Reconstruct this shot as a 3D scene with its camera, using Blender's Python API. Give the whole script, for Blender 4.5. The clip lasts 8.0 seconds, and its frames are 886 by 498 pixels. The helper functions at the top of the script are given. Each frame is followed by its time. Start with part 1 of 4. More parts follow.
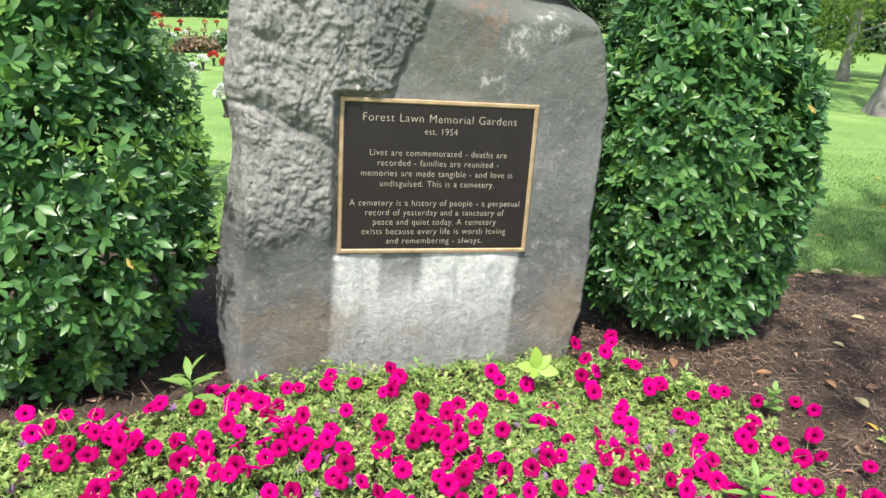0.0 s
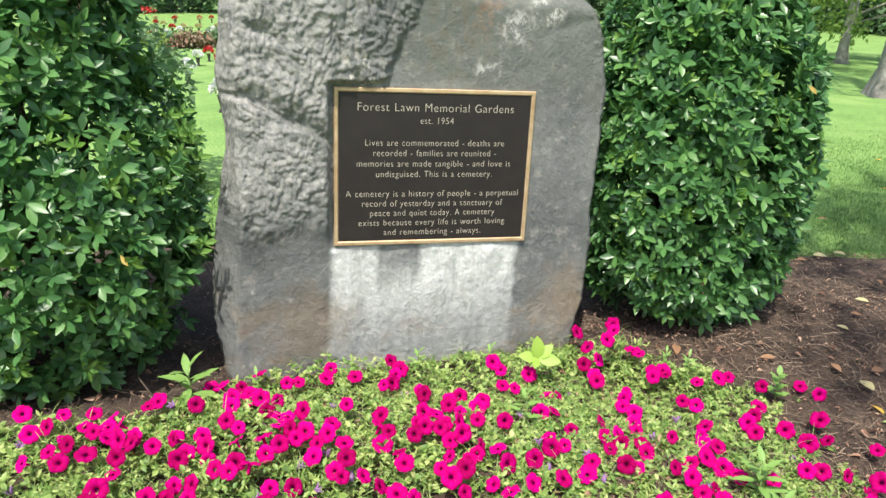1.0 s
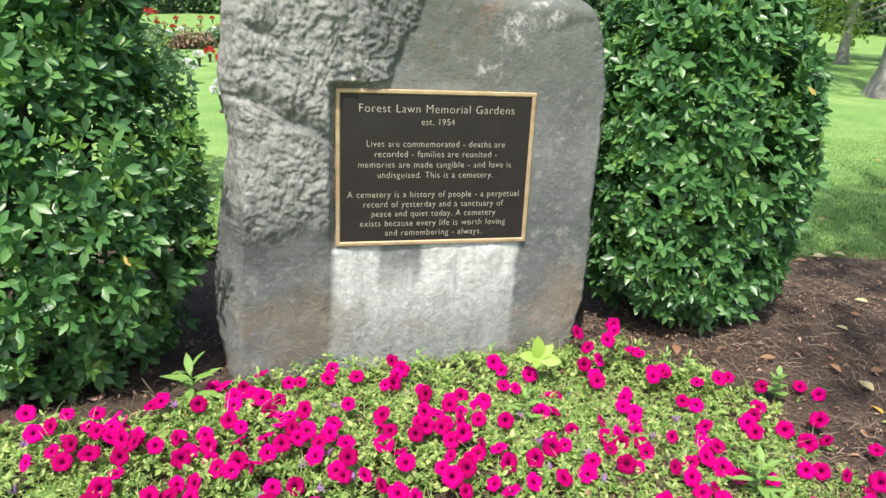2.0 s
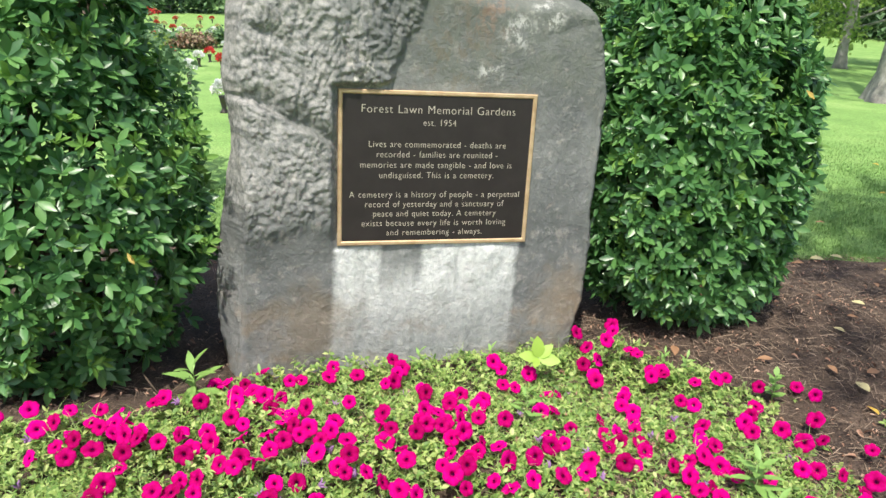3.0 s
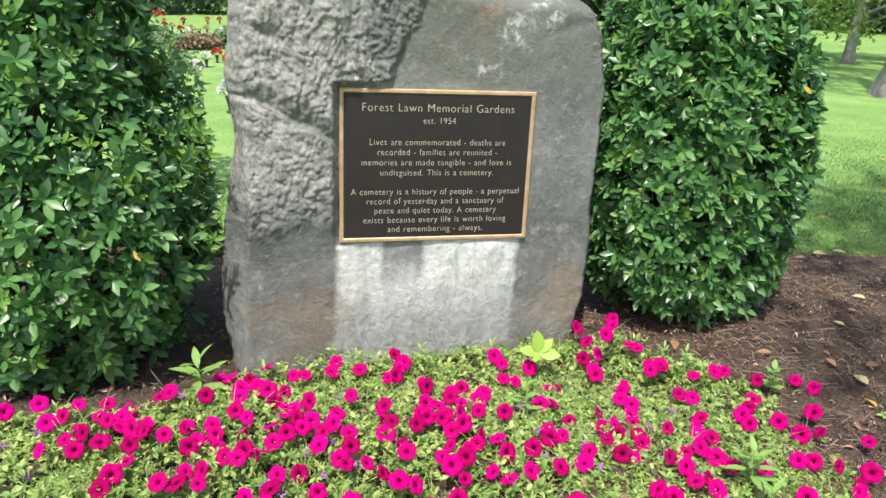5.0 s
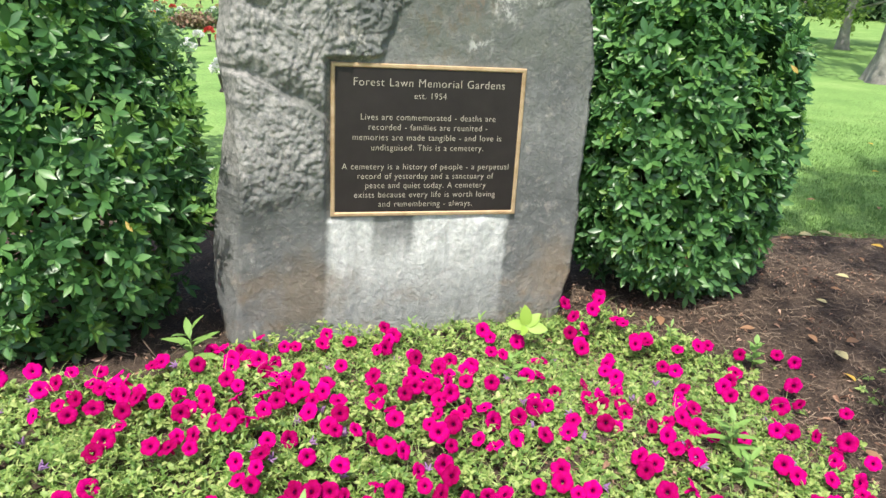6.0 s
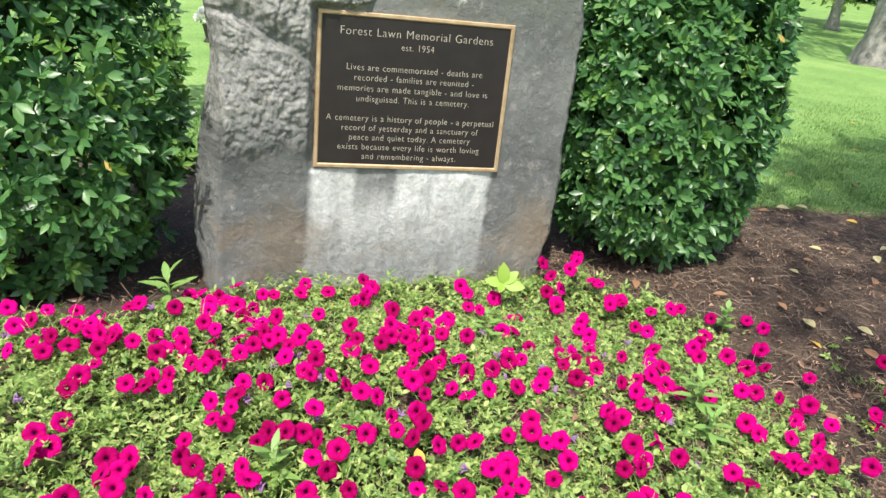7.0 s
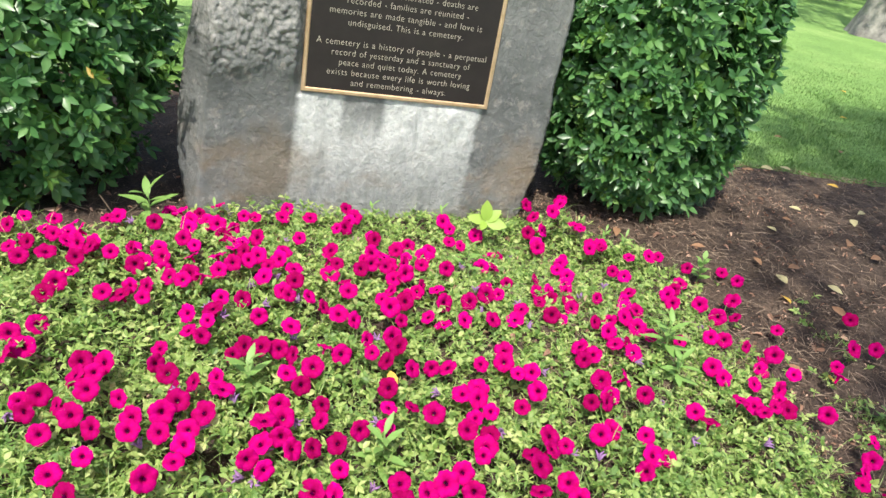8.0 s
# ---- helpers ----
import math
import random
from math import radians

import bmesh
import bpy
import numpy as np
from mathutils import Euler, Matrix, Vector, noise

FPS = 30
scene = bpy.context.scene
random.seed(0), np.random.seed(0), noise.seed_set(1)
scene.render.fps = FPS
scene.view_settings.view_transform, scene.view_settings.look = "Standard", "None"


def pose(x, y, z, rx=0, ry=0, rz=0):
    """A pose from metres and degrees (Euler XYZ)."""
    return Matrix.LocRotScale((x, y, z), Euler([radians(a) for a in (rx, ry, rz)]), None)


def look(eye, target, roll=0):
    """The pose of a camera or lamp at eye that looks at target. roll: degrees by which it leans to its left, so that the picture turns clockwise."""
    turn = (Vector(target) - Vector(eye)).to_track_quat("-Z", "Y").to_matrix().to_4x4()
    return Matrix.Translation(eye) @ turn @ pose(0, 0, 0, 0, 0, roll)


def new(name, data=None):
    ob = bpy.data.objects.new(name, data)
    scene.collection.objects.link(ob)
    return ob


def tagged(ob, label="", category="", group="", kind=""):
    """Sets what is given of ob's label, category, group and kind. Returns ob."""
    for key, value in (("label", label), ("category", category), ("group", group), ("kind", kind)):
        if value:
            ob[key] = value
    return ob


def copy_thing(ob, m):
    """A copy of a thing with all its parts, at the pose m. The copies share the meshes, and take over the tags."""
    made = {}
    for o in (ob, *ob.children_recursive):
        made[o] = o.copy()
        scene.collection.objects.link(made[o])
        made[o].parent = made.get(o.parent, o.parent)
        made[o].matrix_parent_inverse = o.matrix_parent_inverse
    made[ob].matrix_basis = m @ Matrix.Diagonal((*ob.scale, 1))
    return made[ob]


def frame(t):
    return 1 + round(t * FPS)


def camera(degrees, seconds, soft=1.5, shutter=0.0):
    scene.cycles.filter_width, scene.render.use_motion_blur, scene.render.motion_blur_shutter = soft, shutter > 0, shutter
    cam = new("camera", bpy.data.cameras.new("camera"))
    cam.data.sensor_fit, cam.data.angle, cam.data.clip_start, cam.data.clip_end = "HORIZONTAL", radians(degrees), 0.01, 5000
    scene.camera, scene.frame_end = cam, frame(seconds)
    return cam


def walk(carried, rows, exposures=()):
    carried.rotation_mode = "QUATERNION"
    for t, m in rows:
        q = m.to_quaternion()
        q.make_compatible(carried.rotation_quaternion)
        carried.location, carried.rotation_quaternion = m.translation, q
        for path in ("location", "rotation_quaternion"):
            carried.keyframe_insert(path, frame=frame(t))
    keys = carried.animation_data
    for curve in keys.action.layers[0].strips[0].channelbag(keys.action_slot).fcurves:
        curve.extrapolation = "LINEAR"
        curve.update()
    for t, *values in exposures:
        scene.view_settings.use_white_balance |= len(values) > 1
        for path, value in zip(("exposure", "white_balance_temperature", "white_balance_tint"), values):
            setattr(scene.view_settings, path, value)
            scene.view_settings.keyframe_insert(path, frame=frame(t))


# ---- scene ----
cam = camera(64.9, 8.0)
PATH = [
    (0, (0.092, -0.086, 1.493), (0.047, 1.777, 0.767), 2.5),
    (0.5, (0.098, -0.064, 1.478), (0.059, 1.791, 0.73), 1.7),
    (1, (0.1, -0.059, 1.477), (0.054, 1.796, 0.729), 1.3),
    (1.5, (0.102, -0.062, 1.48), (0.053, 1.793, 0.732), 1.2),
    (3, (0.088, -0.092, 1.484), (0.046, 1.765, 0.741), 1.7),
    (3.5, (0.095, -0.101, 1.486), (0.055, 1.756, 0.746), 1.8),
    (4, (0.101, -0.112, 1.492), (0.061, 1.746, 0.752), 1.9),
    (5.5, (0.129, -0.147, 1.482), (0.054, 1.701, 0.721), 0.8),
    (6, (0.136, -0.174, 1.467), (0.091, 1.664, 0.679), 1.8),
    (6.5, (0.144, -0.194, 1.455), (0.128, 1.628, 0.63), 3.2),
    (7, (0.145, -0.205, 1.43), (0.157, 1.595, 0.558), 4.8),
    (7.5, (0.147, -0.219, 1.398), (0.19, 1.545, 0.457), 7.0),
    (8, (0.15, -0.235, 1.377), (0.229, 1.499, 0.384), 9.4),
]
walk(cam, [(t, look(eye, target, roll)) for t, eye, target, roll in PATH], [(0.0, 0.58), (8.0, 0.56)])

# ---- daylight ----
SUN_EL, SUN_AZ = 64.0, 194.0          # degrees; azimuth clockwise from +y
sun_from = Vector((math.sin(radians(SUN_AZ)) * math.cos(radians(SUN_EL)),
                   math.cos(radians(SUN_AZ)) * math.cos(radians(SUN_EL)), math.sin(radians(SUN_EL))))
world = bpy.data.worlds.new("sky")
scene.world = world
world.use_nodes = True
wn = world.node_tree.nodes
sky = wn.new("ShaderNodeTexSky")
sky.sky_type = "NISHITA"
sky.sun_disc = False
sky.sun_elevation = radians(SUN_EL)
sky.sun_rotation = radians(SUN_AZ)
sky.dust_density = 3.0
wn["Background"].inputs[1].default_value = 0.15
world.node_tree.links.new(sky.outputs[0], wn["Background"].inputs[0])
sun_lamp = bpy.data.lights.new("sun", "SUN")
sun_lamp.energy = 3.8
sun_lamp.angle = radians(0.6)
sun_lamp.color = (1.0, 0.95, 0.86)
new("sun", sun_lamp).matrix_world = look(sun_from * 30, (0, 0, 0))

# ---- materials ----


def material(name, colors, rough=0.6, scale=8.0, bump=0.0, bump_scale=60.0, island=0.0, translucent=0.0, metal=0.0,
             spec=0.5, detail=6.0, coords="Object", speckle=0.0):
    """A node material: a ramp of colours over noise, shifted per island, with a fine bump."""
    m = bpy.data.materials.new(name)
    m.use_nodes = True
    nt = m.node_tree
    n, link = nt.nodes, nt.links.new
    b = n["Principled BSDF"]
    tc = n.new("ShaderNodeTexCoord")
    noi = n.new("ShaderNodeTexNoise")
    noi.inputs["Scale"].default_value = scale
    noi.inputs["Detail"].default_value = detail
    noi.inputs["Roughness"].default_value = 0.62
    link(tc.outputs[coords], noi.inputs["Vector"])
    fac = noi.outputs["Fac"]
    if island:
        geo = n.new("ShaderNodeNewGeometry")
        mix = n.new("ShaderNodeMix")
        mix.inputs[0].default_value = island
        link(fac, mix.inputs[2])
        link(geo.outputs["Random Per Island"], mix.inputs[3])
        fac = mix.outputs[0]
    ramp = n.new("ShaderNodeValToRGB")
    el = ramp.color_ramp.elements
    lo, hi = (0.02, 0.98) if island > 0.4 else (0.28, 0.72)
    el[0].position, el[1].position = lo, hi
    el[0].color, el[1].color = (*colors[0], 1), (*colors[-1], 1)
    for k, c in enumerate(colors[1:-1], 1):
        el.new(lo + (hi - lo) * k / (len(colors) - 1)).color = (*c, 1)
    link(fac, ramp.inputs[0])
    color = ramp.outputs[0]
    if speckle:
        sp = n.new("ShaderNodeTexNoise")
        sp.inputs["Scale"].default_value = bump_scale * 1.7
        sp.inputs["Detail"].default_value = 4
        link(tc.outputs[coords], sp.inputs["Vector"])
        mr = n.new("ShaderNodeMapRange")
        mr.inputs[1].default_value, mr.inputs[2].default_value = 0.3, 0.7
        mr.inputs[3].default_value, mr.inputs[4].default_value = 1 - speckle, 1 + speckle
        link(sp.outputs["Fac"], mr.inputs[0])
        mul = n.new("ShaderNodeVectorMath")
        mul.operation = "SCALE"
        link(color, mul.inputs[0])
        link(mr.outputs[0], mul.inputs["Scale"])
        color = mul.outputs[0]
    link(color, b.inputs["Base Color"])
    b.inputs["Roughness"].default_value = rough
    b.inputs["Metallic"].default_value = metal
    b.inputs["Specular IOR Level"].default_value = spec
    if bump:
        bn = n.new("ShaderNodeTexNoise")
        bn.inputs["Scale"].default_value = bump_scale
        bn.inputs["Detail"].default_value = 8
        bn.inputs["Roughness"].default_value = 0.65
        link(tc.outputs[coords], bn.inputs["Vector"])
        bp = n.new("ShaderNodeBump")
        bp.inputs["Strength"].default_value = bump
        bp.inputs["Distance"].default_value = 0.02
        link(bn.outputs["Fac"], bp.inputs["Height"])
        link(bp.outputs[0], b.inputs["Normal"])
    if translucent:
        tr = n.new("ShaderNodeBsdfTranslucent")
        link(color, tr.inputs[0])
        ms = n.new("ShaderNodeMixShader")
        ms.inputs[0].default_value = translucent
        link(b.outputs[0], ms.inputs[1])
        link(tr.outputs[0], ms.inputs[2])
        link(ms.outputs[0], n["Material Output"].inputs[0])
    return m


def hue_by_flower(m):
    """Blooms differ a little, from crimson to violet-pink; the darkest tint also stands in for shaded blooms."""
    n, link = m.node_tree.nodes, m.node_tree.links.new
    info = n.new("ShaderNodeObjectInfo")
    mix = n.new("ShaderNodeMix")
    mix.data_type = "RGBA"
    mix.blend_type = "MULTIPLY"
    mix.inputs[0].default_value = 1.0
    ramp = n.new("ShaderNodeValToRGB")
    e = ramp.color_ramp.elements
    e[0].color, e[1].color = (0.50, 1, 0.42, 1), (1.05, 1, 1.15, 1)
    link(info.outputs["Random"], ramp.inputs[0])
    src = n["Principled BSDF"].inputs["Base Color"].links[0].from_socket
    link(src, mix.inputs[6])
    link(ramp.outputs[0], mix.inputs[7])
    link(mix.outputs[2], n["Principled BSDF"].inputs["Base Color"])
    link(mix.outputs[2], n["Translucent BSDF"].inputs[0])


M_LAUREL = material("laurel_leaf", [(0.034, 0.10, 0.036), (0.062, 0.17, 0.052), (0.102, 0.25, 0.068), (0.20, 0.37, 0.10)],
                    rough=0.36, scale=2.5, island=0.55, translucent=0.25, spec=0.6)
M_SHOOT = material("young_leaf", [(0.10, 0.24, 0.04), (0.20, 0.36, 0.07)], rough=0.4, scale=5, island=0.6, translucent=0.3)
M_TWIG = material("twig", [(0.05, 0.035, 0.025), (0.12, 0.09, 0.06)], rough=0.85, scale=20, bump=0.3)
M_BEDLEAF = material("petunia_leaf", [(0.05, 0.13, 0.025), (0.17, 0.30, 0.066), (0.37, 0.50, 0.14), (0.68, 0.71, 0.31)],
                     rough=0.5, scale=3, island=0.62, translucent=0.3)
M_WEED = material("weed_leaf", [(0.17, 0.34, 0.07), (0.33, 0.53, 0.15)], rough=0.5, scale=6, island=0.6, translucent=0.3)
M_LIME = material("lime_leaf", [(0.30, 0.50, 0.07), (0.42, 0.62, 0.10)], rough=0.5, scale=14, island=0.5, translucent=0.35)
M_PETAL = material("petal", [(0.54, 0.0, 0.108), (0.68, 0.0, 0.20), (0.76, 0.0, 0.285)], rough=0.8, scale=3.0,
                   island=0.0, translucent=0.3, coords="Generated", spec=0.08)
hue_by_flower(M_PETAL)
M_THROAT = material("throat", [(0.02, 0.0, 0.015), (0.07, 0.0, 0.04)], rough=1.0, scale=90, spec=0.03)
M_WILT = material("wilted_petal", [(0.16, 0.06, 0.22), (0.38, 0.22, 0.42)], rough=0.8, scale=40, island=0.5)
M_STEM = material("stem", [(0.16, 0.26, 0.07), (0.28, 0.36, 0.12)], rough=0.6, scale=20)
M_SOIL = material("mulch", [(0.038, 0.025, 0.018), (0.078, 0.053, 0.038), (0.14, 0.097, 0.068)], rough=0.95, scale=9,
                  bump=0.9, bump_scale=70, speckle=0.5)
M_STRAW = material("pine_straw", [(0.05, 0.034, 0.024), (0.13, 0.09, 0.062), (0.36, 0.27, 0.19)], rough=0.85, scale=3, island=0.75)
M_LITTER = material("litter", [(0.11, 0.06, 0.04), (0.30, 0.17, 0.11), (0.56, 0.40, 0.29)], rough=0.85, scale=30, island=0.7)
M_YELLOW = material("yellow_leaf", [(0.62, 0.36, 0.04), (0.75, 0.50, 0.10)], rough=0.6, scale=30, translucent=0.2)
M_DRY = material("dry_leaf", [(0.12, 0.06, 0.035), (0.20, 0.11, 0.06)], rough=0.8, scale=60)
M_DULL = material("yellowed_leaf", [(0.34, 0.24, 0.05), (0.50, 0.36, 0.08)], rough=0.6, scale=60, translucent=0.2)
M_PALE = material("pale_leaf", [(0.50, 0.42, 0.20), (0.62, 0.58, 0.32)], rough=0.6, scale=30, translucent=0.2)
M_TAN = material("tan_leaf", [(0.20, 0.10, 0.05), (0.33, 0.19, 0.10)], rough=0.75, scale=30)
M_LAWN = material("lawn", [(0.15, 0.275, 0.075), (0.20, 0.34, 0.095), (0.27, 0.40, 0.13)], rough=0.9, scale=1.1, bump=0.8,
                  bump_scale=34, speckle=0.4, spec=0.2)
M_BLADE = material("grass_blade", [(0.13, 0.26, 0.065), (0.19, 0.33, 0.09), (0.27, 0.40, 0.14)], rough=0.6, scale=2, island=0.6,
                   translucent=0.3)
M_BARK = material("bark", [(0.11, 0.106, 0.094), (0.25, 0.24, 0.21), (0.38, 0.365, 0.32)], rough=0.95, scale=7, bump=1.0, bump_scale=18)
M_TREE = material("tree_leaf", [(0.12, 0.22, 0.045), (0.22, 0.34, 0.075), (0.36, 0.46, 0.12)], rough=0.6, scale=0.4, island=0.5, translucent=0.55)
# greens lightened so the far woods carry distance haze in their colour
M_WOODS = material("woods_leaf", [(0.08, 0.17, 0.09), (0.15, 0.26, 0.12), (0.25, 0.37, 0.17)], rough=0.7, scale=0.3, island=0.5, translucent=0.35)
M_BRASS = material("brass_border", [(0.46, 0.30, 0.16), (0.60, 0.43, 0.26), (0.70, 0.53, 0.34)], rough=0.55, scale=14, bump=0.08, bump_scale=120, metal=0.55)
M_BRONZE = material("bronze_field", [(0.019, 0.0145, 0.0135), (0.031, 0.025, 0.023)], rough=0.5, scale=10, bump=0.22, bump_scale=420, metal=0.25)
M_LETTER = material("letter_metal", [(0.55, 0.48, 0.40), (0.70, 0.64, 0.55)], rough=0.4, scale=40, metal=0.35)
M_WHITE = material("white_blossom", [(0.70, 0.70, 0.68), (0.85, 0.85, 0.84)], rough=0.7, scale=20, island=0.5)
M_RED = material("red_blossom", [(0.50, 0.03, 0.03), (0.70, 0.10, 0.08)], rough=0.7, scale=20, island=0.6, translucent=0.2)
M_REDLEAF = material("red_leaf", [(0.12, 0.17, 0.08), (0.26, 0.19, 0.12), (0.40, 0.18, 0.16)], rough=0.7, scale=3, island=0.6, translucent=0.2)
M_VASE = material("bronze_vase", [(0.06, 0.05, 0.045), (0.11, 0.09, 0.08)], rough=0.5, scale=20, metal=0.5)


def stone_material():
    """Weathered grey-green stone; cleaner pale run-off below the plaque, brown stains near the foot. Object axes: along, behind, up."""
    m = bpy.data.materials.new("weathered_stone")
    m.use_nodes = True
    nt = m.node_tree
    n, link = nt.nodes, nt.links.new
    b = n["Principled BSDF"]
    tc = n.new("ShaderNodeTexCoord")

    def noise_at(scale, detail=8, rough=0.62, stretch=(1, 1, 1), offset=(0, 0, 0)):
        mp = n.new("ShaderNodeMapping")
        mp.inputs["Scale"].default_value = stretch
        mp.inputs["Location"].default_value = offset
        link(tc.outputs["Object"], mp.inputs[0])
        t = n.new("ShaderNodeTexNoise")
        t.inputs["Scale"].default_value = scale
        t.inputs["Detail"].default_value = detail
        t.inputs["Roughness"].default_value = rough
        link(mp.outputs[0], t.inputs["Vector"])
        return t.outputs["Fac"]

    def ramp(fac, stops):
        r = n.new("ShaderNodeValToRGB")
        e = r.color_ramp.elements
        e[0].position, e[0].color = stops[0][0], (*stops[0][1], 1)
        e[1].position, e[1].color = stops[-1][0], (*stops[-1][1], 1)
        for p, c in stops[1:-1]:
            e.new(p).color = (*c, 1)
        link(fac, r.inputs[0])
        return r.outputs[0]

    def calc(op, a, c, clamp=False):
        k = n.new("ShaderNodeMath")
        k.operation, k.use_clamp = op, clamp
        for v, sock in ((a, k.inputs[0]), (c, k.inputs[1])):
            if isinstance(v, (int, float)):
                sock.default_value = v
            else:
                link(v, sock)
        return k.outputs[0]

    def step(v, lo, hi):
        k = n.new("ShaderNodeMapRange")
        k.interpolation_type = "SMOOTHSTEP"
        k.inputs[1].default_value, k.inputs[2].default_value = lo, hi
        link(v, k.inputs[0])
        return k.outputs[0]

    def blend(fac, a, c):
        k = n.new("ShaderNodeMix")
        k.data_type = "RGBA"
        link(fac, k.inputs[0])
        for v, sock in ((a, k.inputs[6]), (c, k.inputs[7])):
            if isinstance(v, tuple):
                sock.default_value = (*v, 1)
            else:
                link(v, sock)
        return k.outputs[2]

    sep = n.new("ShaderNodeSeparateXYZ")
    link(tc.outputs["Object"], sep.inputs[0])
    along, up = sep.outputs[0], sep.outputs[2]
    base = ramp(noise_at(3.2), [(0.3, (0.108, 0.116, 0.114)), (0.5, (0.168, 0.177, 0.172)), (0.7, (0.242, 0.249, 0.240))])
    fine = noise_at(38, 10, 0.7)
    mottled = blend(calc("MULTIPLY", step(fine, 0.52, 0.7), 0.55), base, (0.32, 0.32, 0.305))
    mottled = blend(calc("MULTIPLY", step(fine, 0.46, 0.30), 0.6), mottled, (0.11, 0.115, 0.105))
    # lichen streaks running down
    streak = step(noise_at(9, 6, 0.6, (1.4, 1.0, 0.22)), 0.55, 0.68)
    mottled = blend(calc("MULTIPLY", streak, 0.35), mottled, (0.14, 0.155, 0.14))
    # warm mineral chips and pale lichen
    chips = step(noise_at(16, 8, 0.7, (1, 1, 1), (5, 2, 0)), 0.54, 0.66)
    mottled = blend(calc("MULTIPLY", chips, 0.3), mottled, (0.50, 0.455, 0.40))
    lichen = step(noise_at(11, 9, 0.75, (1, 1, 1), (1, 7, 3)), 0.60, 0.70)
    mottled = blend(calc("MULTIPLY", lichen, 0.3), mottled, (0.66, 0.65, 0.60))
    dark = step(noise_at(5, 7, 0.65, (1, 1, 0.7), (9, 1, 4)), 0.55, 0.70)
    mottled = blend(calc("MULTIPLY", dark, 0.45), mottled, (0.15, 0.155, 0.135))
    # paler, less weathered broken face
    broken = calc("ADD", along, calc("MULTIPLY", calc("SUBTRACT", noise_at(6, 7, 0.65), 0.5), 0.6))
    raw = calc("MULTIPLY", step(broken, -0.22, -0.42), calc("MULTIPLY", step(up, 0.55, 0.75), step(fine, 0.36, 0.62)))
    mottled = blend(calc("MULTIPLY", raw, 0.70), mottled, (0.42, 0.408, 0.38))
    # shade in the smooth hollow above the ledge, painted as darker stone
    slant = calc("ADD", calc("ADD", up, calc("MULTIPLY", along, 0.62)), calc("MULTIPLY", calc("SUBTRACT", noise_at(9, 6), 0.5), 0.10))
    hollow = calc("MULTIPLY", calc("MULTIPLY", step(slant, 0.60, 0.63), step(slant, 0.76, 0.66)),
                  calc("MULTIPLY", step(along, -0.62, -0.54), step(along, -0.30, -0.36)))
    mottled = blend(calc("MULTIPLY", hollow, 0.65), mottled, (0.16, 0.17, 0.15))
    # algae on the weathered shoulder
    edge = calc("ADD", along, calc("MULTIPLY", calc("SUBTRACT", noise_at(4, 6), 0.5), 0.5))
    algae = calc("MULTIPLY", calc("MULTIPLY", step(edge, -0.22, 0.0), step(up, 0.95, 1.15)), step(noise_at(13, 7, 0.7), 0.25, 0.6))
    mottled = blend(calc("MULTIPLY", algae, 0.6), mottled, (0.135, 0.15, 0.12))
    # rusty patch and white spalls on the shoulder
    for at, reach, tone in (((0.21, 0.06, 1.37), 0.17, (0.24, 0.17, 0.125)), ((0.08, 0.06, 1.22), 0.26, (0.165, 0.15, 0.115)),
                            ((0.33, 0.06, 1.28), 0.10, (0.55, 0.55, 0.52)), ((0.45, 0.06, 1.34), 0.10, (0.60, 0.60, 0.56)),
                            ((0.22, 0.06, 1.135), 0.075, (0.66, 0.66, 0.62)), ((-0.27, 0.05, 1.115), 0.13, (0.50, 0.48, 0.42))):
        far = n.new("ShaderNodeVectorMath")
        far.operation = "DISTANCE"
        link(tc.outputs["Object"], far.inputs[0])
        far.inputs[1].default_value = at
        spot = calc("MULTIPLY", step(far.outputs["Value"], reach, reach * 0.25), step(noise_at(26, 8, 0.7, (1, 1, 0.7), (at[0] * 30, 2, 1)), 0.47, 0.60))
        mottled = blend(calc("MULTIPLY", spot, 0.75), mottled, tone)
    # pale run-off strip below the plaque
    wob = calc("MULTIPLY", calc("SUBTRACT", noise_at(8, 8, 0.75), 0.5), 0.06)
    pos = calc("ADD", calc("ADD", along, wob), calc("MULTIPLY", calc("SUBTRACT", 0.46, up), 0.09))
    strip = calc("MULTIPLY", step(pos, -0.415, -0.385), step(pos, 0.375, 0.345))
    strip = calc("MULTIPLY", strip, step(up, 0.475, 0.455))
    fade = calc("ADD", 0.35, calc("MULTIPLY", step(up, 0.0, 0.36), 0.65))
    patch = calc("ADD", 0.08, calc("MULTIPLY", noise_at(6, 7, 0.65, (2.6, 1, 0.35)), 1.95), True)
    drip = calc("MULTIPLY", calc("MULTIPLY", step(pos, -0.235, -0.205), step(pos, -0.035, -0.065)), step(up, 0.22, 0.42))
    clean = calc("MULTIPLY", calc("MULTIPLY", strip, fade), calc("MULTIPLY", patch, calc("SUBTRACT", 1.0, calc("MULTIPLY", drip, 0.8))))
    pale = ramp(fine, [(0.3, (0.40, 0.42, 0.41)), (0.6, (0.66, 0.68, 0.65)), (0.75, (0.78, 0.77, 0.72))])
    color = blend(clean, mottled, pale)
    # brown stains near the foot
    foot = calc("MULTIPLY", step(up, 0.42, 0.08), step(noise_at(4.2, 5, 0.6, (1, 1, 1.3), (3, 0, 1)), 0.50, 0.68))
    foot = calc("MULTIPLY", foot, calc("SUBTRACT", 1.0, calc("MULTIPLY", clean, 0.7)))
    color = blend(calc("MULTIPLY", foot, 0.6), color, (0.22, 0.155, 0.085))
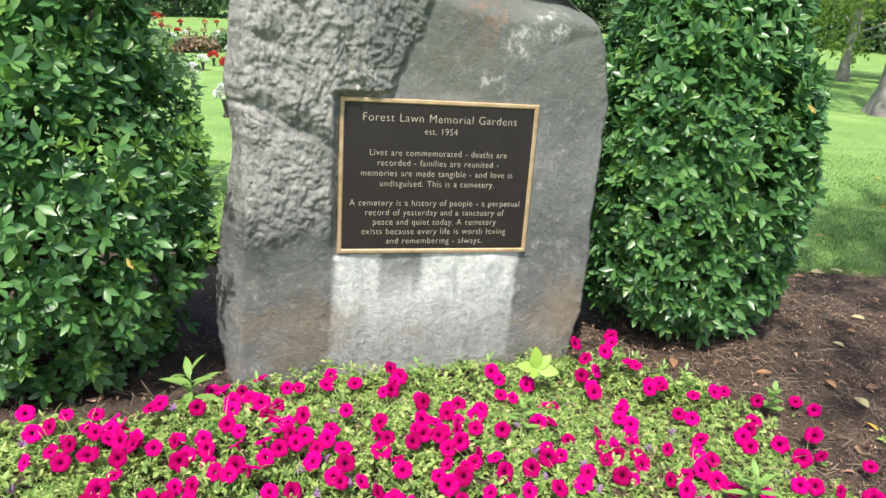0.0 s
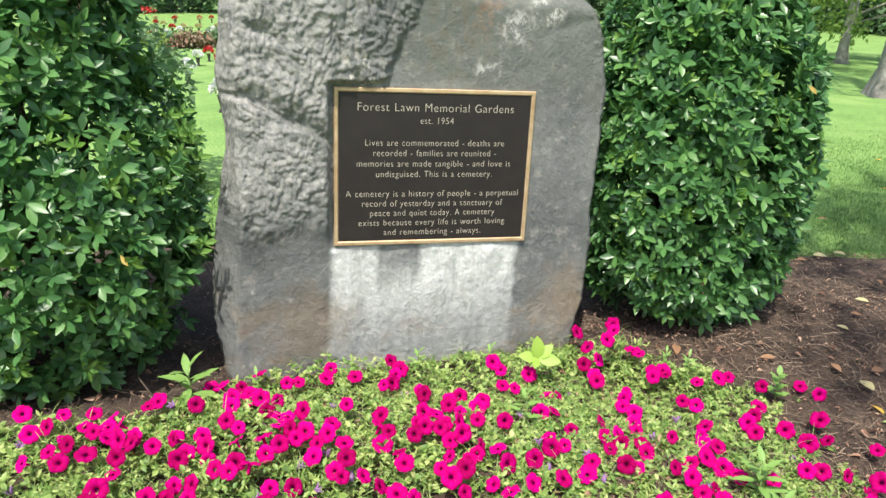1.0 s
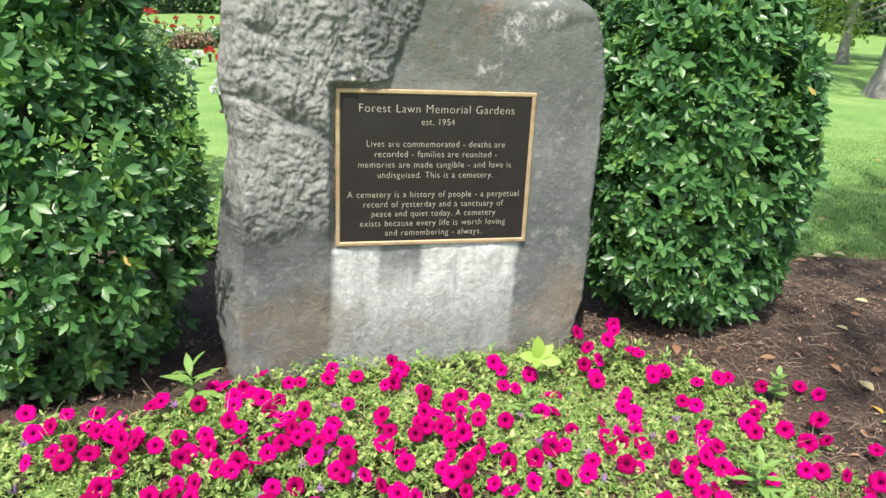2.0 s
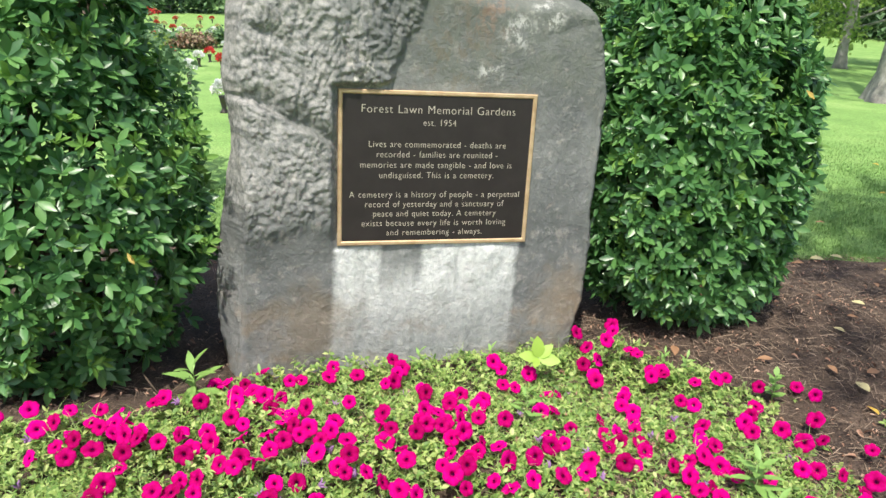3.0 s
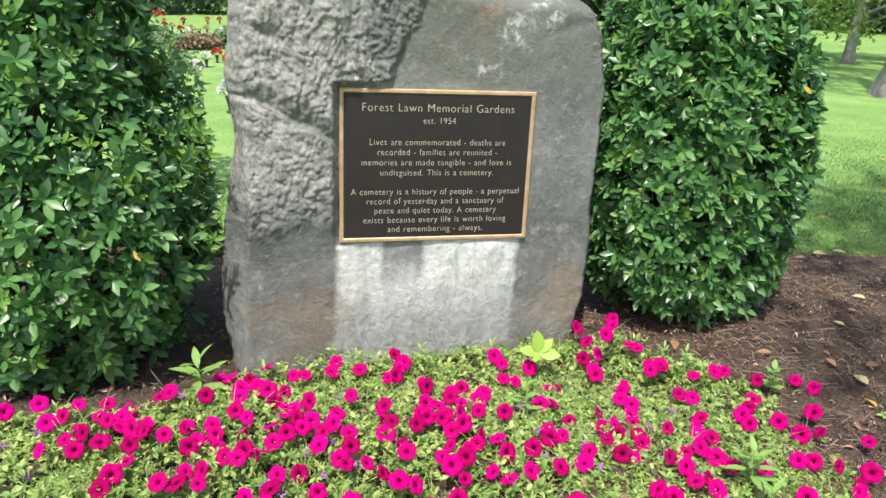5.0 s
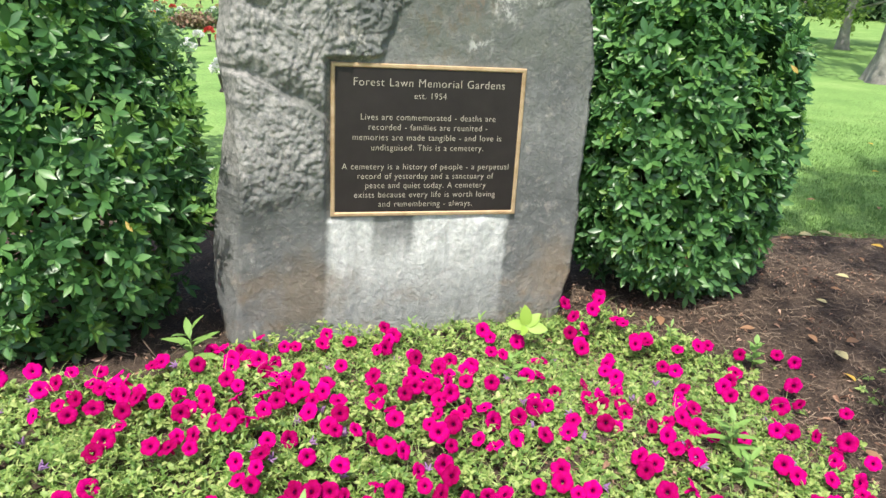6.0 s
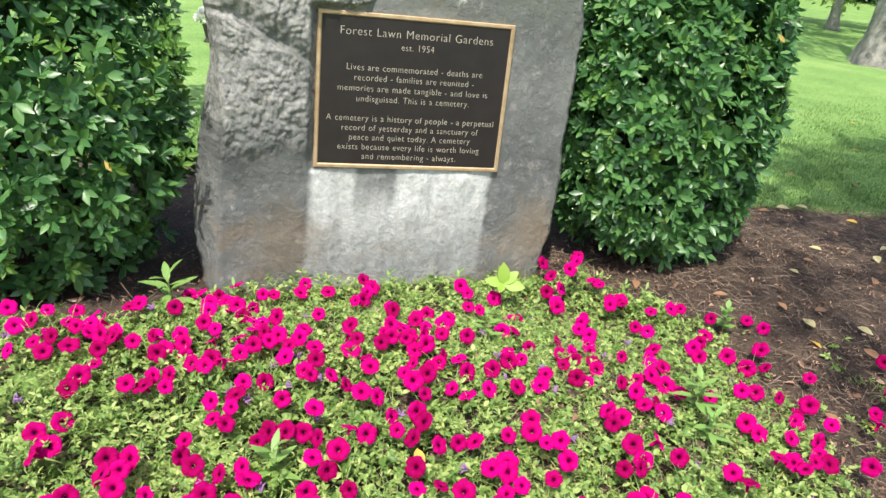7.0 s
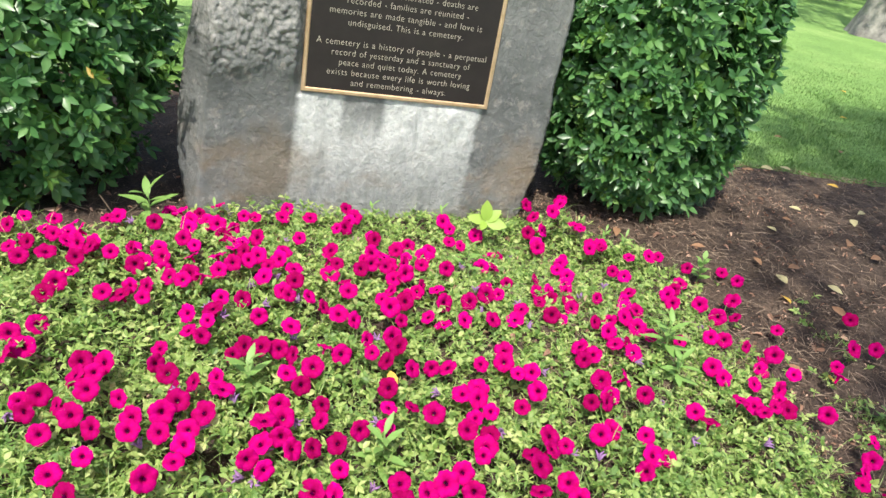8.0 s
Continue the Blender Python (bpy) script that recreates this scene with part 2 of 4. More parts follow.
    for at, reach in (((-0.52, 0.0, 0.16), 0.24), ((0.56, 0.0, 0.17), 0.20)):
        dist = n.new("ShaderNodeVectorMath")
        dist.operation = "DISTANCE"
        link(tc.outputs["Object"], dist.inputs[0])
        dist.inputs[1].default_value = at
        ring = calc("ADD", dist.outputs["Value"], calc("MULTIPLY", calc("SUBTRACT", noise_at(9, 6), 0.5), 0.35))
        color = blend(calc("MULTIPLY", step(ring, reach, reach * 0.3), 0.45), color, (0.23, 0.17, 0.10))
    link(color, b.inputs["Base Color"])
    b.inputs["Roughness"].default_value = 0.85
    b.inputs["Specular IOR Level"].default_value = 0.3
    bp = n.new("ShaderNodeBump")
    bp.inputs["Strength"].default_value = 0.5
    bp.inputs["Distance"].default_value = 0.018
    tooth = calc("ADD", calc("MULTIPLY", noise_at(75, 8, 0.7, (1, 1, 0.8)), 0.7), calc("MULTIPLY", noise_at(150, 6, 0.6), 0.4))
    link(calc("ADD", fine, tooth), bp.inputs["Height"])
    link(bp.outputs[0], b.inputs["Normal"])
    return m


M_STONE = stone_material()

# ---- mesh helpers ----


def mesh_from(name, verts, faces, mat, smooth=False):
    me = bpy.data.meshes.new(name)
    me.from_pydata([tuple(v) for v in verts], [], [tuple(int(i) for i in f) for f in faces])
    me.materials.append(mat)
    if smooth:
        me.polygons.foreach_set("use_smooth", [True] * len(me.polygons))
    me.update()
    return me


def part(name, me, parent, label="", m=None, kind=""):
    ob = new(name, me)
    ob.parent = parent
    if m is not None:
        ob.matrix_basis = m
    return tagged(ob, label, "", "", kind)


def scattered(name, shape, mats, mat, smooth=False):
    """One mesh out of many copies of a small shape (verts, faces) at 4 x 4 poses."""
    v, f = np.array(shape[0], float), shape[1]
    mats = np.array(mats, float)
    hom = np.c_[v, np.ones(len(v))]
    pts = np.einsum("nij,vj->nvi", mats, hom)[..., :3].reshape(-1, 3)
    k = len(v)
    faces = [tuple(i + n * k for i in face) for n in range(len(mats)) for face in f]
    me = bpy.data.meshes.new(name)
    me.from_pydata(pts.tolist(), [], faces)
    me.materials.append(mat)
    if smooth:
        me.polygons.foreach_set("use_smooth", [True] * len(me.polygons))
    me.update()
    return me


def frame_of(axis, up=(0, 0, 1), spin=0.0):
    """A rotation whose y axis is axis and whose z axis is near up."""
    y = Vector(axis).normalized()
    x = y.cross(Vector(up))
    if x.length < 1e-3:
        x = y.cross(Vector((1, 0, 0)))
    x.normalize()
    z = x.cross(y)
    m = Matrix((x, y, z)).transposed().to_4x4()
    return m @ Matrix.Rotation(spin, 4, "Y")


def leaf_shape(length, width, fold=0.12, droop=0.12, rows=((0.0, 0.06), (0.28, 0.8), (0.55, 1.0), (0.8, 0.6))):
    """A pointed leaf along +y with a folded midrib."""
    v, f = [], []
    for t, w in rows:
        z = -droop * length * t * t
        half = width / 2 * w
        v += [(-half, t * length, z + fold * half * 2), (0, t * length, z), (half, t * length, z + fold * half * 2)]
    v.append((0, length, -droop * length))
    for r in range(len(rows) - 1):
        a = 3 * r
        f += [(a, a + 1, a + 4, a + 3), (a + 1, a + 2, a + 5, a + 4)]
    a = 3 * (len(rows) - 1)
    f += [(a, a + 1, a + 3), (a + 1, a + 2, a + 3)]
    return v, f


def tube(bm, pts, radii, sides=8):
    """A tapered tube along points, in bm."""
    rings = []
    for i, p in enumerate(pts):
        p = Vector(p)
        d = Vector(pts[min(i + 1, len(pts) - 1)]) - Vector(pts[max(i - 1, 0)])
        m = frame_of(d, (0.3, 1, 0.2))
        rings.append([bm.verts.new(p + m.to_3x3() @ Vector((math.cos(a) * radii[i], 0, math.sin(a) * radii[i])))
                      for a in [2 * math.pi * k / sides for k in range(sides)]])
    for a, b2 in zip(rings, rings[1:]):
        for k in range(sides):
            bm.faces.new((a[k], a[(k + 1) % sides], b2[(k + 1) % sides], b2[k]))
    bm.faces.new(rings[-1])
    bm.faces.new(list(reversed(rings[0])))


def done(bm, name, mat, smooth=True):
    bmesh.ops.recalc_face_normals(bm, faces=bm.faces)
    me = bpy.data.meshes.new(name)
    bm.to_mesh(me)
    bm.free()
    me.materials.append(mat)
    if smooth:
        me.polygons.foreach_set("use_smooth", [True] * len(me.polygons))
    return me


def box(bm, x0, x1, y0, y1, z0, z1, bevel=0.0):
    r = bmesh.ops.create_cube(bm, size=1.0, matrix=Matrix.LocRotScale(((x0 + x1) / 2, (y0 + y1) / 2, (z0 + z1) / 2), None,
                                                                      (x1 - x0, y1 - y0, z1 - z0)))
    if bevel:
        edges = list({e for v in r["verts"] for e in v.link_edges})
        bmesh.ops.bevel(bm, geom=edges, offset=bevel, segments=2, affect="EDGES")


def smooth01(x, lo, hi):
    t = min(1.0, max(0.0, (x - lo) / (hi - lo)))
    return t * t * (3 - 2 * t)


def interp(table, z):
    """Straight-line value at z in a table of (z, value)."""
    return float(np.interp(z, [a for a, _ in table], [b2 for _, b2 in table]))


def fbm(x, y, z, octaves=4):
    return noise.fractal(Vector((x, y, z)), 0.9, 2.1, octaves)


# ---- ground ----


def ground_z(x, y):
    """Height of the soil: a low mound round the stone, a lawn that falls away gently."""
    bed = 0.115 * math.exp(-((y - 1.78) / 0.42) ** 2) * (1 - smooth01(x, 1.0, 1.6))
    right = 0.10 * smooth01(x, 0.8, 1.4) * smooth01(y, 1.6, 2.7) * (1 - smooth01(y, 2.9, 4.0)) * (1 - 0.6 * smooth01(x, 2.4, 4.0))
    left = 0.06 * (1 - smooth01(x, -1.2, -0.7)) * smooth01(y, 1.4, 2.0) * (1 - smooth01(y, 3.0, 4.0))
    d = math.hypot(x, y)
    fall = -0.03 * max(0.0, min(d, 60.0) - 6.0)
    return -0.085 + max(bed, right, left) + fall + 0.010 * noise.noise(Vector((x * 1.3, y * 1.3, 0)))


EDGE_Y = 3.86


def bed_edge(x):
    """Where the mulch meets the lawn behind the stone."""
    return EDGE_Y + 0.05 * noise.noise(Vector((x * 2.1, 3.3, 0))) + 0.06 * (x - 2.0) * (1 if x > 2 else 0)


def build_ground():
    rs = [0.0] + [0.35 * 1.085 ** k for k in range(100)] + [2600.0]
    n = 96
    verts, faces = [(0, 2.5, ground_z(0, 2.5) - 0.02)], []
    for r in rs[1:]:
        for k in range(n):
            x, y = r * math.sin(2 * math.pi * k / n), 2.5 + r * math.cos(2 * math.pi * k / n)
            verts.append((x, y, ground_z(x, y) - 0.02))
    for k in range(n):
        faces.append((0, 1 + (k + 1) % n, 1 + k))
    for i in range(len(rs) - 2):
        a, b2 = 1 + i * n, 1 + (i + 1) * n
        for k in range(n):
            faces.append((a + k, a + (k + 1) % n, b2 + (k + 1) % n, b2 + k))
    me = mesh_from("ground", verts, faces, M_LAWN, True)
    tagged(new("ground", me), "mown green lawn reaching to the far woods", "lawn", kind="structure")


def mulch_front(x):
    return 0.12 + 0.10 * noise.noise(Vector((x * 1.1, 7.0, 0))) + 0.05 * noise.noise(Vector((x * 4, 2.0, 0)))


def build_mulch():
    nx, ny = 150, 90
    verts, faces = [], []
    for i in range(nx + 1):
        x = -3.6 + 8.6 * i / nx
        u = (x - 0.7) / 4.3
        pinch = (1 - min(1.0, abs(u)) ** 5) ** 0.4
        y0, y1 = 2.0 + (mulch_front(x) - 2.0) * pinch, 2.0 + (bed_edge(x) - 2.0) * pinch
        for j in range(ny + 1):
            y = y0 + (y1 - y0) * j / ny
            z = ground_z(x, y) + 0.012 + 0.012 * fbm(x * 7, y * 7, 1.0) + 0.006 * fbm(x * 26, y * 26, 2.0, 2)
            if j in (0, ny) or i in (0, nx):
                z = ground_z(x, y) - 0.03
            verts.append((x, y, z))
    for i in range(nx):
        for j in range(ny):
            a = i * (ny + 1) + j
            faces.append((a, a + ny + 1, a + ny + 2, a + 1))
    me = mesh_from("mulch_bed", verts, faces, M_SOIL, True)
    tagged(new("mulch_bed", me), "dark brown bed of pine straw and bark mulch", "mulch", kind="structure")


build_ground()
build_mulch()

# ---- memorial stone ----
STONE_AT = pose(0.0, 2.517, 0.0, 0, 0, 19.0)
PLAQUE_C = Vector((0.0, 2.54, 0.76))
PLAQUE_U = Vector((0.9627, 0.2672, -0.042)).normalized()
PLAQUE_V = Vector((0.0202, 0.084, 0.9963)).normalized()
PLAQUE_N = PLAQUE_U.cross(PLAQUE_V)
PLAQUE_W, PLAQUE_H = 0.776, 0.600


# height and place along the front: its left ridge, how far the flank swells past it, its right edge, and the slab's rim
LEFT_RIDGE = ((-0.12, -0.815), (0.15, -0.79), (0.33, -0.774), (0.6, -0.743), (0.8, -0.729), (1.0, -0.71), (1.2, -0.716), (1.3, -0.70), (1.4, -0.672), (1.6, -0.63))
LEFT_SWELL = ((0.0, 0.035), (0.17, 0.08), (0.4, 0.078), (0.65, 0.070), (0.77, 0.045), (0.9, 0.030), (1.0, 0.044), (1.12, 0.048), (1.23, 0.036), (1.4, 0.047), (1.6, 0.03))
RIGHT_EDGE = ((-0.12, 0.60), (0.05, 0.635), (0.157, 0.661), (0.287, 0.677), (0.415, 0.684), (0.66, 0.688), (0.9, 0.704), (1.01, 0.71), (1.12, 0.698), (1.23, 0.692),
              (1.31, 0.672), (1.39, 0.633), (1.435, 0.57))
SLAB_RIM = ((1.08, -0.20), (1.11, -0.157), (1.18, -0.136), (1.25, -0.130), (1.29, -0.073), (1.38, -0.042), (1.6, -0.01))


def stone_top(s):
    return 1.60 - 0.160 * smooth01(s, -0.35, 0.32)


def stone_ends(h):
    """Where the front begins and ends on the row of height h; rows above 1 m lean down towards the right."""
    over = max(0.0, h - 1.0)
    zl, zr = h, min(h, 1.0) + over * 0.44 / 0.60
    l = interp(LEFT_RIDGE, zl) + 0.008 * fbm(zl * 7, 0.4, 2.0, 3)
    r = interp(RIGHT_EDGE, zr) + 0.007 * fbm(zr * 10, 4.4, 1.0, 4)
    return l, r


def front_relief(s, z):
    """Metres by which the front stands out of the plaque's bedding plane."""
    rim = interp(SLAB_RIM, z) + 0.022 * fbm(z * 10, 1, 5, 3)
    ledge = 1.03 - 0.54 * (s + 0.68) + 0.022 * fbm(s * 9, 0, 5, 3)
    slab = smooth01(s, rim + 0.022, rim - 0.020) * smooth01(z, 1.04 + 0.02 * fbm(s * 11, 2, 2, 3), 1.105)
    side = smooth01(s, -0.34, -0.43)
    above = side * smooth01(z, ledge - 0.006, ledge + 0.014)
    below = side * (1 - above) * smooth01(z + 0.08 * fbm(s * 6, z * 6, 3, 2), 0.48, 0.66)
    rough = max(slab, above, 0.8 * below)
    chipped = 0.7 * smooth01(s + 0.05 * fbm(s * 5, z * 5, 8, 3), 0.60, 0.69) * smooth01(fbm(s * 3, z * 3.5, 6, 2), -0.1, 0.25)
    rough = max(rough, chipped)
    r = 0.010 * max(slab, above) + 0.034 * max(side * smooth01(z, ledge + 0.005, ledge + 0.10), slab * smooth01(s, -0.10, -0.42))
    r += 0.034 * smooth01(s, -0.25, -0.8) * (1 - smooth01(z, 0.8, 1.2))
    r += 0.050 * side * (1 - above) * smooth01(z, 0.35, 0.75)
    # smooth weathered faces: broad swells, shallow flutes that run down, a fine tooth
    r += 0.009 * fbm(s * 2.6, z * 2.4, 4.0, 4) + 0.0035 * fbm(s * 13, z * 6, 9.0, 4)
    r += 0.0012 * (0.4 - abs(fbm(s * 22, z * 15, 12.0, 3)))
    r += 0.007 * smooth01(z, 0.50, 0.38) * fbm(s * 9, z * 2.0, 3.0, 3) * smooth01(s, -0.5, -0.35)
    # broken faces: facets and chips at three sizes
    chip = Vector((s + 0.03 * fbm(s * 7, z * 7, 1, 3), 0.8 * z + 0.03 * fbm(s * 7, z * 7, 6, 3), 0.3))
    broken = 0.008 * fbm(s * 8, z * 9.5, 4.0, 5)
    broken += 0.007 * (0.45 - noise.noise(chip * 10, noise_basis="VORONOI_F1"))
    broken += 0.007 * (0.42 - noise.noise(chip * 24, noise_basis="VORONOI_F1"))
    broken += 0.007 * (0.42 - noise.noise(chip * 52, noise_basis="VORONOI_F1"))
    broken += 0.004 * fbm(s * 34, z * 38, 2.0, 3)
    r += rough * broken
    # a niche in the crust and a shallow fold in the shoulder
    r -= 0.026 * math.exp(-((s + 0.60) / 0.055) ** 2 - ((z - 1.262 + 0.25 * (s + 0.6)) / 0.026) ** 2)
    r -= 0.004 * math.exp(-((z - 1.27 - 0.35 * (s - 0.5)) / 0.02) ** 2) * smooth01(s, 0.38, 0.48)
    return r


INV = STONE_AT.inverted()


def stone_front(s, z):
    """How far behind the mean plane the front lies; flat behind the plaque."""
    p = STONE_AT @ Vector((s, 0, z))
    ray = STONE_AT.to_3x3() @ Vector((0, 1, 0))
    k = (PLAQUE_C - PLAQUE_N * 0.013 - p).dot(PLAQUE_N) / ray.dot(PLAQUE_N)
    q = p + ray * k - PLAQUE_C
    gap = max(abs(q.dot(PLAQUE_U)) - PLAQUE_W / 2, abs(q.dot(PLAQUE_V)) - PLAQUE_H / 2)
    return k - front_relief(s, z) * smooth01(gap, -0.004, 0.035)


def stone_section(z):
    """Points round the stone at height z as (s, d, is_front)."""
    l, r = stone_ends(z)
    swell = interp(LEFT_SWELL, z)
    back = [(l, 0.0), (l - swell, 0.13), (l - swell * 0.6, 0.24), (l + 0.01, 0.38), (l + 0.15, 0.45), (r - 0.12, 0.44), (r - 0.015, 0.24), (r, 0.035)]
    pts = []
    nf = 380
    for k in range(nf):
        t = k / nf
        pts.append((r + (l - r) * t, 0.0, True))
    seg = 10
    for (a0, b0), (a1, b1) in zip(back, back[1:]):
        for k in range(seg):
            pts.append((a0 + (a1 - a0) * k / seg, b0 + (b1 - b0) * k / seg, False))
    return pts


def build_stone():
    rows = 380
    verts, faces, n = [], [], 0
    for j in range(rows + 1):
        h = -0.12 + 1.72 * j / rows
        ring = []
        for s, d, front in stone_section(h):
            z = h if h < 1.0 else 1.0 + (h - 1.0) * (stone_top(s) - 1.0) / 0.60
            l, r = stone_ends(h)
            # the rim of the front turns back, and the crown rounds over
            edge = min(s - l, r - s) if front else 0.0
            turn = 0.016 * smooth01(edge, 0.022, 0.0) ** 2
            over = smooth01(z, stone_top(s) - 0.12, stone_top(s)) ** 2
            if front:
                f = stone_front(s, z)
                y = f + turn + 0.10 * over
                x = s
            else:
                lift = stone_front(l, z) if d < 0.2 and s < 0 else (stone_front(r, z) if d < 0.2 else 0.0)
                y = d + 0.016 + lift * (1 - d / 0.2 if d < 0.2 else 0)
                c = (l + r) / 2
                x = s + 0.008 * fbm(s * 4, d * 9, z * 4, 4) + 0.005 * fbm(s * 20, d * 25, z * 16, 3)
                x = x + (c - x) * 0.06 * over
                y = min(y, 0.47) - 0.10 * over * (d > 0.3)
            ring.append((x, y, z - 0.03 * smooth01(s, 0.45, 0.66) ** 2 * smooth01(z, 1.2, 1.44)))
        n = len(ring)
        verts += ring
    for j in range(rows):
        for k in range(n):
            a, b2 = j * n + k, j * n + (k + 1) % n
            faces.append((a, b2, b2 + n, a + n))
    top = rows * n
    cx = sum(v[0] for v in verts[top:]) / n
    cy = sum(v[1] for v in verts[top:]) / n
    verts.append((cx, cy, max(v[2] for v in verts[top:]) + 0.01))
    for k in range(n):
        faces.append((top + k, top + (k + 1) % n, len(verts) - 1))
    me = mesh_from("boulder", verts, faces, M_STONE, True)
    stone = tagged(new("memorial_stone"), "upright grey weathered rough-hewn stone bearing a bronze plaque", "memorial stone")
    stone.matrix_basis = STONE_AT
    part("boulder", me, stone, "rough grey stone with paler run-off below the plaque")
    return stone


def text_mesh(body, width, cap):
    cu = bpy.data.curves.new("lettering", "FONT")
    cu.body = body
    cu.size = 1.0
    cu.align_x, cu.align_y = "CENTER", "CENTER"
    cu.extrude = 0.02
    cu.offset = -0.018
    cu.space_character = 1.12
    cu.space_word = 1.1
    ob = new("lettering", cu)
    dg = bpy.context.evaluated_depsgraph_get()
    me = bpy.data.meshes.new_from_object(ob.evaluated_get(dg))
    xs = [v.co.x for v in me.vertices]
    wide = max(xs) - min(xs)
    mid = (max(xs) + min(xs)) / 2
    k = cap / 0.70
    for v in me.vertices:
        v.co = ((v.co.x - mid) * width / wide, v.co.y * k, v.co.z * 0.05)
    bpy.data.objects.remove(ob)
    me.materials.clear()
    me.materials.append(M_LETTER)
    return me


def build_plaque(stone):
    w, h, t, rim = PLAQUE_W / 2, PLAQUE_H / 2, 0.02, 0.017
    m = Matrix((PLAQUE_U, PLAQUE_V, PLAQUE_N)).transposed().to_4x4()
    m.translation = PLAQUE_C
    bm = bmesh.new()
    box(bm, -w + 0.004, w - 0.004, -h + 0.004, h - 0.004, -t, -0.005, 0.002)
    plaque = part("plaque", done(bm, "plaque", M_BRONZE, False), stone, "dark bronze plaque with raised pale lettering",
                  INV @ m)
    # border: one frame with a rounded section
    sec = [(0.0, -t), (0.0, -0.003), (0.003, 0.0), (rim - 0.004, 0.0), (rim, -0.004), (rim, -0.012)]
    verts, faces = [], []
    for sx, sy in ((-1, -1), (1, -1), (1, 1), (-1, 1)):
        for inset, z in sec:
            verts.append((sx * (w - inset), sy * (h - inset), z))
    k = len(sec)
    for c in range(4):
        for i in range(k - 1):
            a, b2 = c * k + i, ((c + 1) % 4) * k + i
            faces.append((a, b2, b2 + 1, a + 1))
    part("border", mesh_from("border", verts, faces, M_BRASS), plaque, "polished brass border")
    lines = (("Forest Lawn Memorial Gardens", 0.775, 0.118, 0.031), ("est. 1954", 0.165, 0.198, 0.0245),
             ("Lives are commemorated - deaths are", 0.70, 0.337, 0.0245), ("recorded - families are reunited -", 0.62, 0.402, 0.0245),
             ("memories are made tangible - and love is", 0.78, 0.469, 0.0245), ("undisguised. This is a cemetery.", 0.59, 0.536, 0.0245),
             ("A cemetery is a history of people - a perpetual", 0.885, 0.663, 0.0245), ("record of yesterday and a sanctuary of", 0.725, 0.727, 0.0245),
             ("peace and quiet today. A cemetery", 0.644, 0.790, 0.0245), ("exists because every life is worth loving", 0.758, 0.854, 0.0245),
             ("and remembering - always.", 0.506, 0.918, 0.0245))
    for body, wide, at, cap in lines:
        part("lettering", text_mesh(body, wide * PLAQUE_W, cap), plaque, "", pose(0, h - at * PLAQUE_H, -0.004), "stuff")


stone = build_stone()
build_plaque(stone)

# ---- clipped shrubs ----
LEAF = leaf_shape(0.062, 0.025, 0.12, 0.12, ((0.0, 0.06), (0.3, 0.68), (0.57, 1.0), (0.82, 0.55)))


def whorl(rng, count, young=False):
    """Poses of the leaves round a shoot's tip; the shoot points along +z."""
    mats = []
    for k in range(count):
        az = 2.4 * k + rng.uniform(-0.3, 0.3)
        tilt = radians(rng.uniform(5, 40) + 30 * (k / count))
        axis = (math.cos(az) * math.cos(tilt), math.sin(az) * math.cos(tilt), math.sin(tilt))
        sc = rng.uniform(0.7, 1.15) * (0.8 if young else 1.0)
        m = Matrix.Translation((0, 0, 0.012 * k / count - 0.01)) @ frame_of(axis, (0, 0, 1), rng.uniform(-0.4, 0.4))
        mats.append(m @ Matrix.Diagonal((sc, sc, sc, 1)))
    return mats


def shoot_pose(rng, cx, cy, table, zmax, depth, seed, front=None):
    """A pose on the shrub's skin, some way in, pointing out and up."""
    while True:
        z = rng.uniform(0.06, zmax)
        a = rng.uniform(-math.pi, math.pi) if front is None else front + rng.uniform(-1.4, 1.4)
        r = interp(table, z)
        if rng.random() < r / 0.58 + 0.15:
            break
    lump = 1 + 0.10 * fbm(math.cos(a) * 2.6 + seed, math.sin(a) * 2.6, z * 3.4, 3)
    hollow = smooth01(fbm(math.cos(a) * 4.0, math.sin(a) * 4.0 + seed, z * 5.0, 2), -0.15, -0.55)
    r = r * lump - abs(rng.gauss(0, depth)) - 0.10 * hollow
    if rng.random() < 0.03:
        r += rng.uniform(0.02, 0.07)
    if z > zmax - 0.16:
        r *= math.sqrt(rng.random())
    slope = (interp(table, z + 0.06) - interp(table, z - 0.06)) / 0.12
    out = Vector((math.cos(a), math.sin(a), 0.55 - slope * 0.8))
    out += Vector((rng.gauss(0, 0.35), rng.gauss(0, 0.35), rng.gauss(0, 0.3)))
    out.normalize()
    gz = ground_z(cx, cy)
    m = out.to_track_quat("Z", "Y").to_matrix().to_4x4()
    skirt = 0.08 * (1 - smooth01(z, 0.2, 0.8))
    m.translation = (cx + r * math.cos(a), cy + r * math.sin(a) - skirt, max(z + gz, gz + 0.05))
    return m


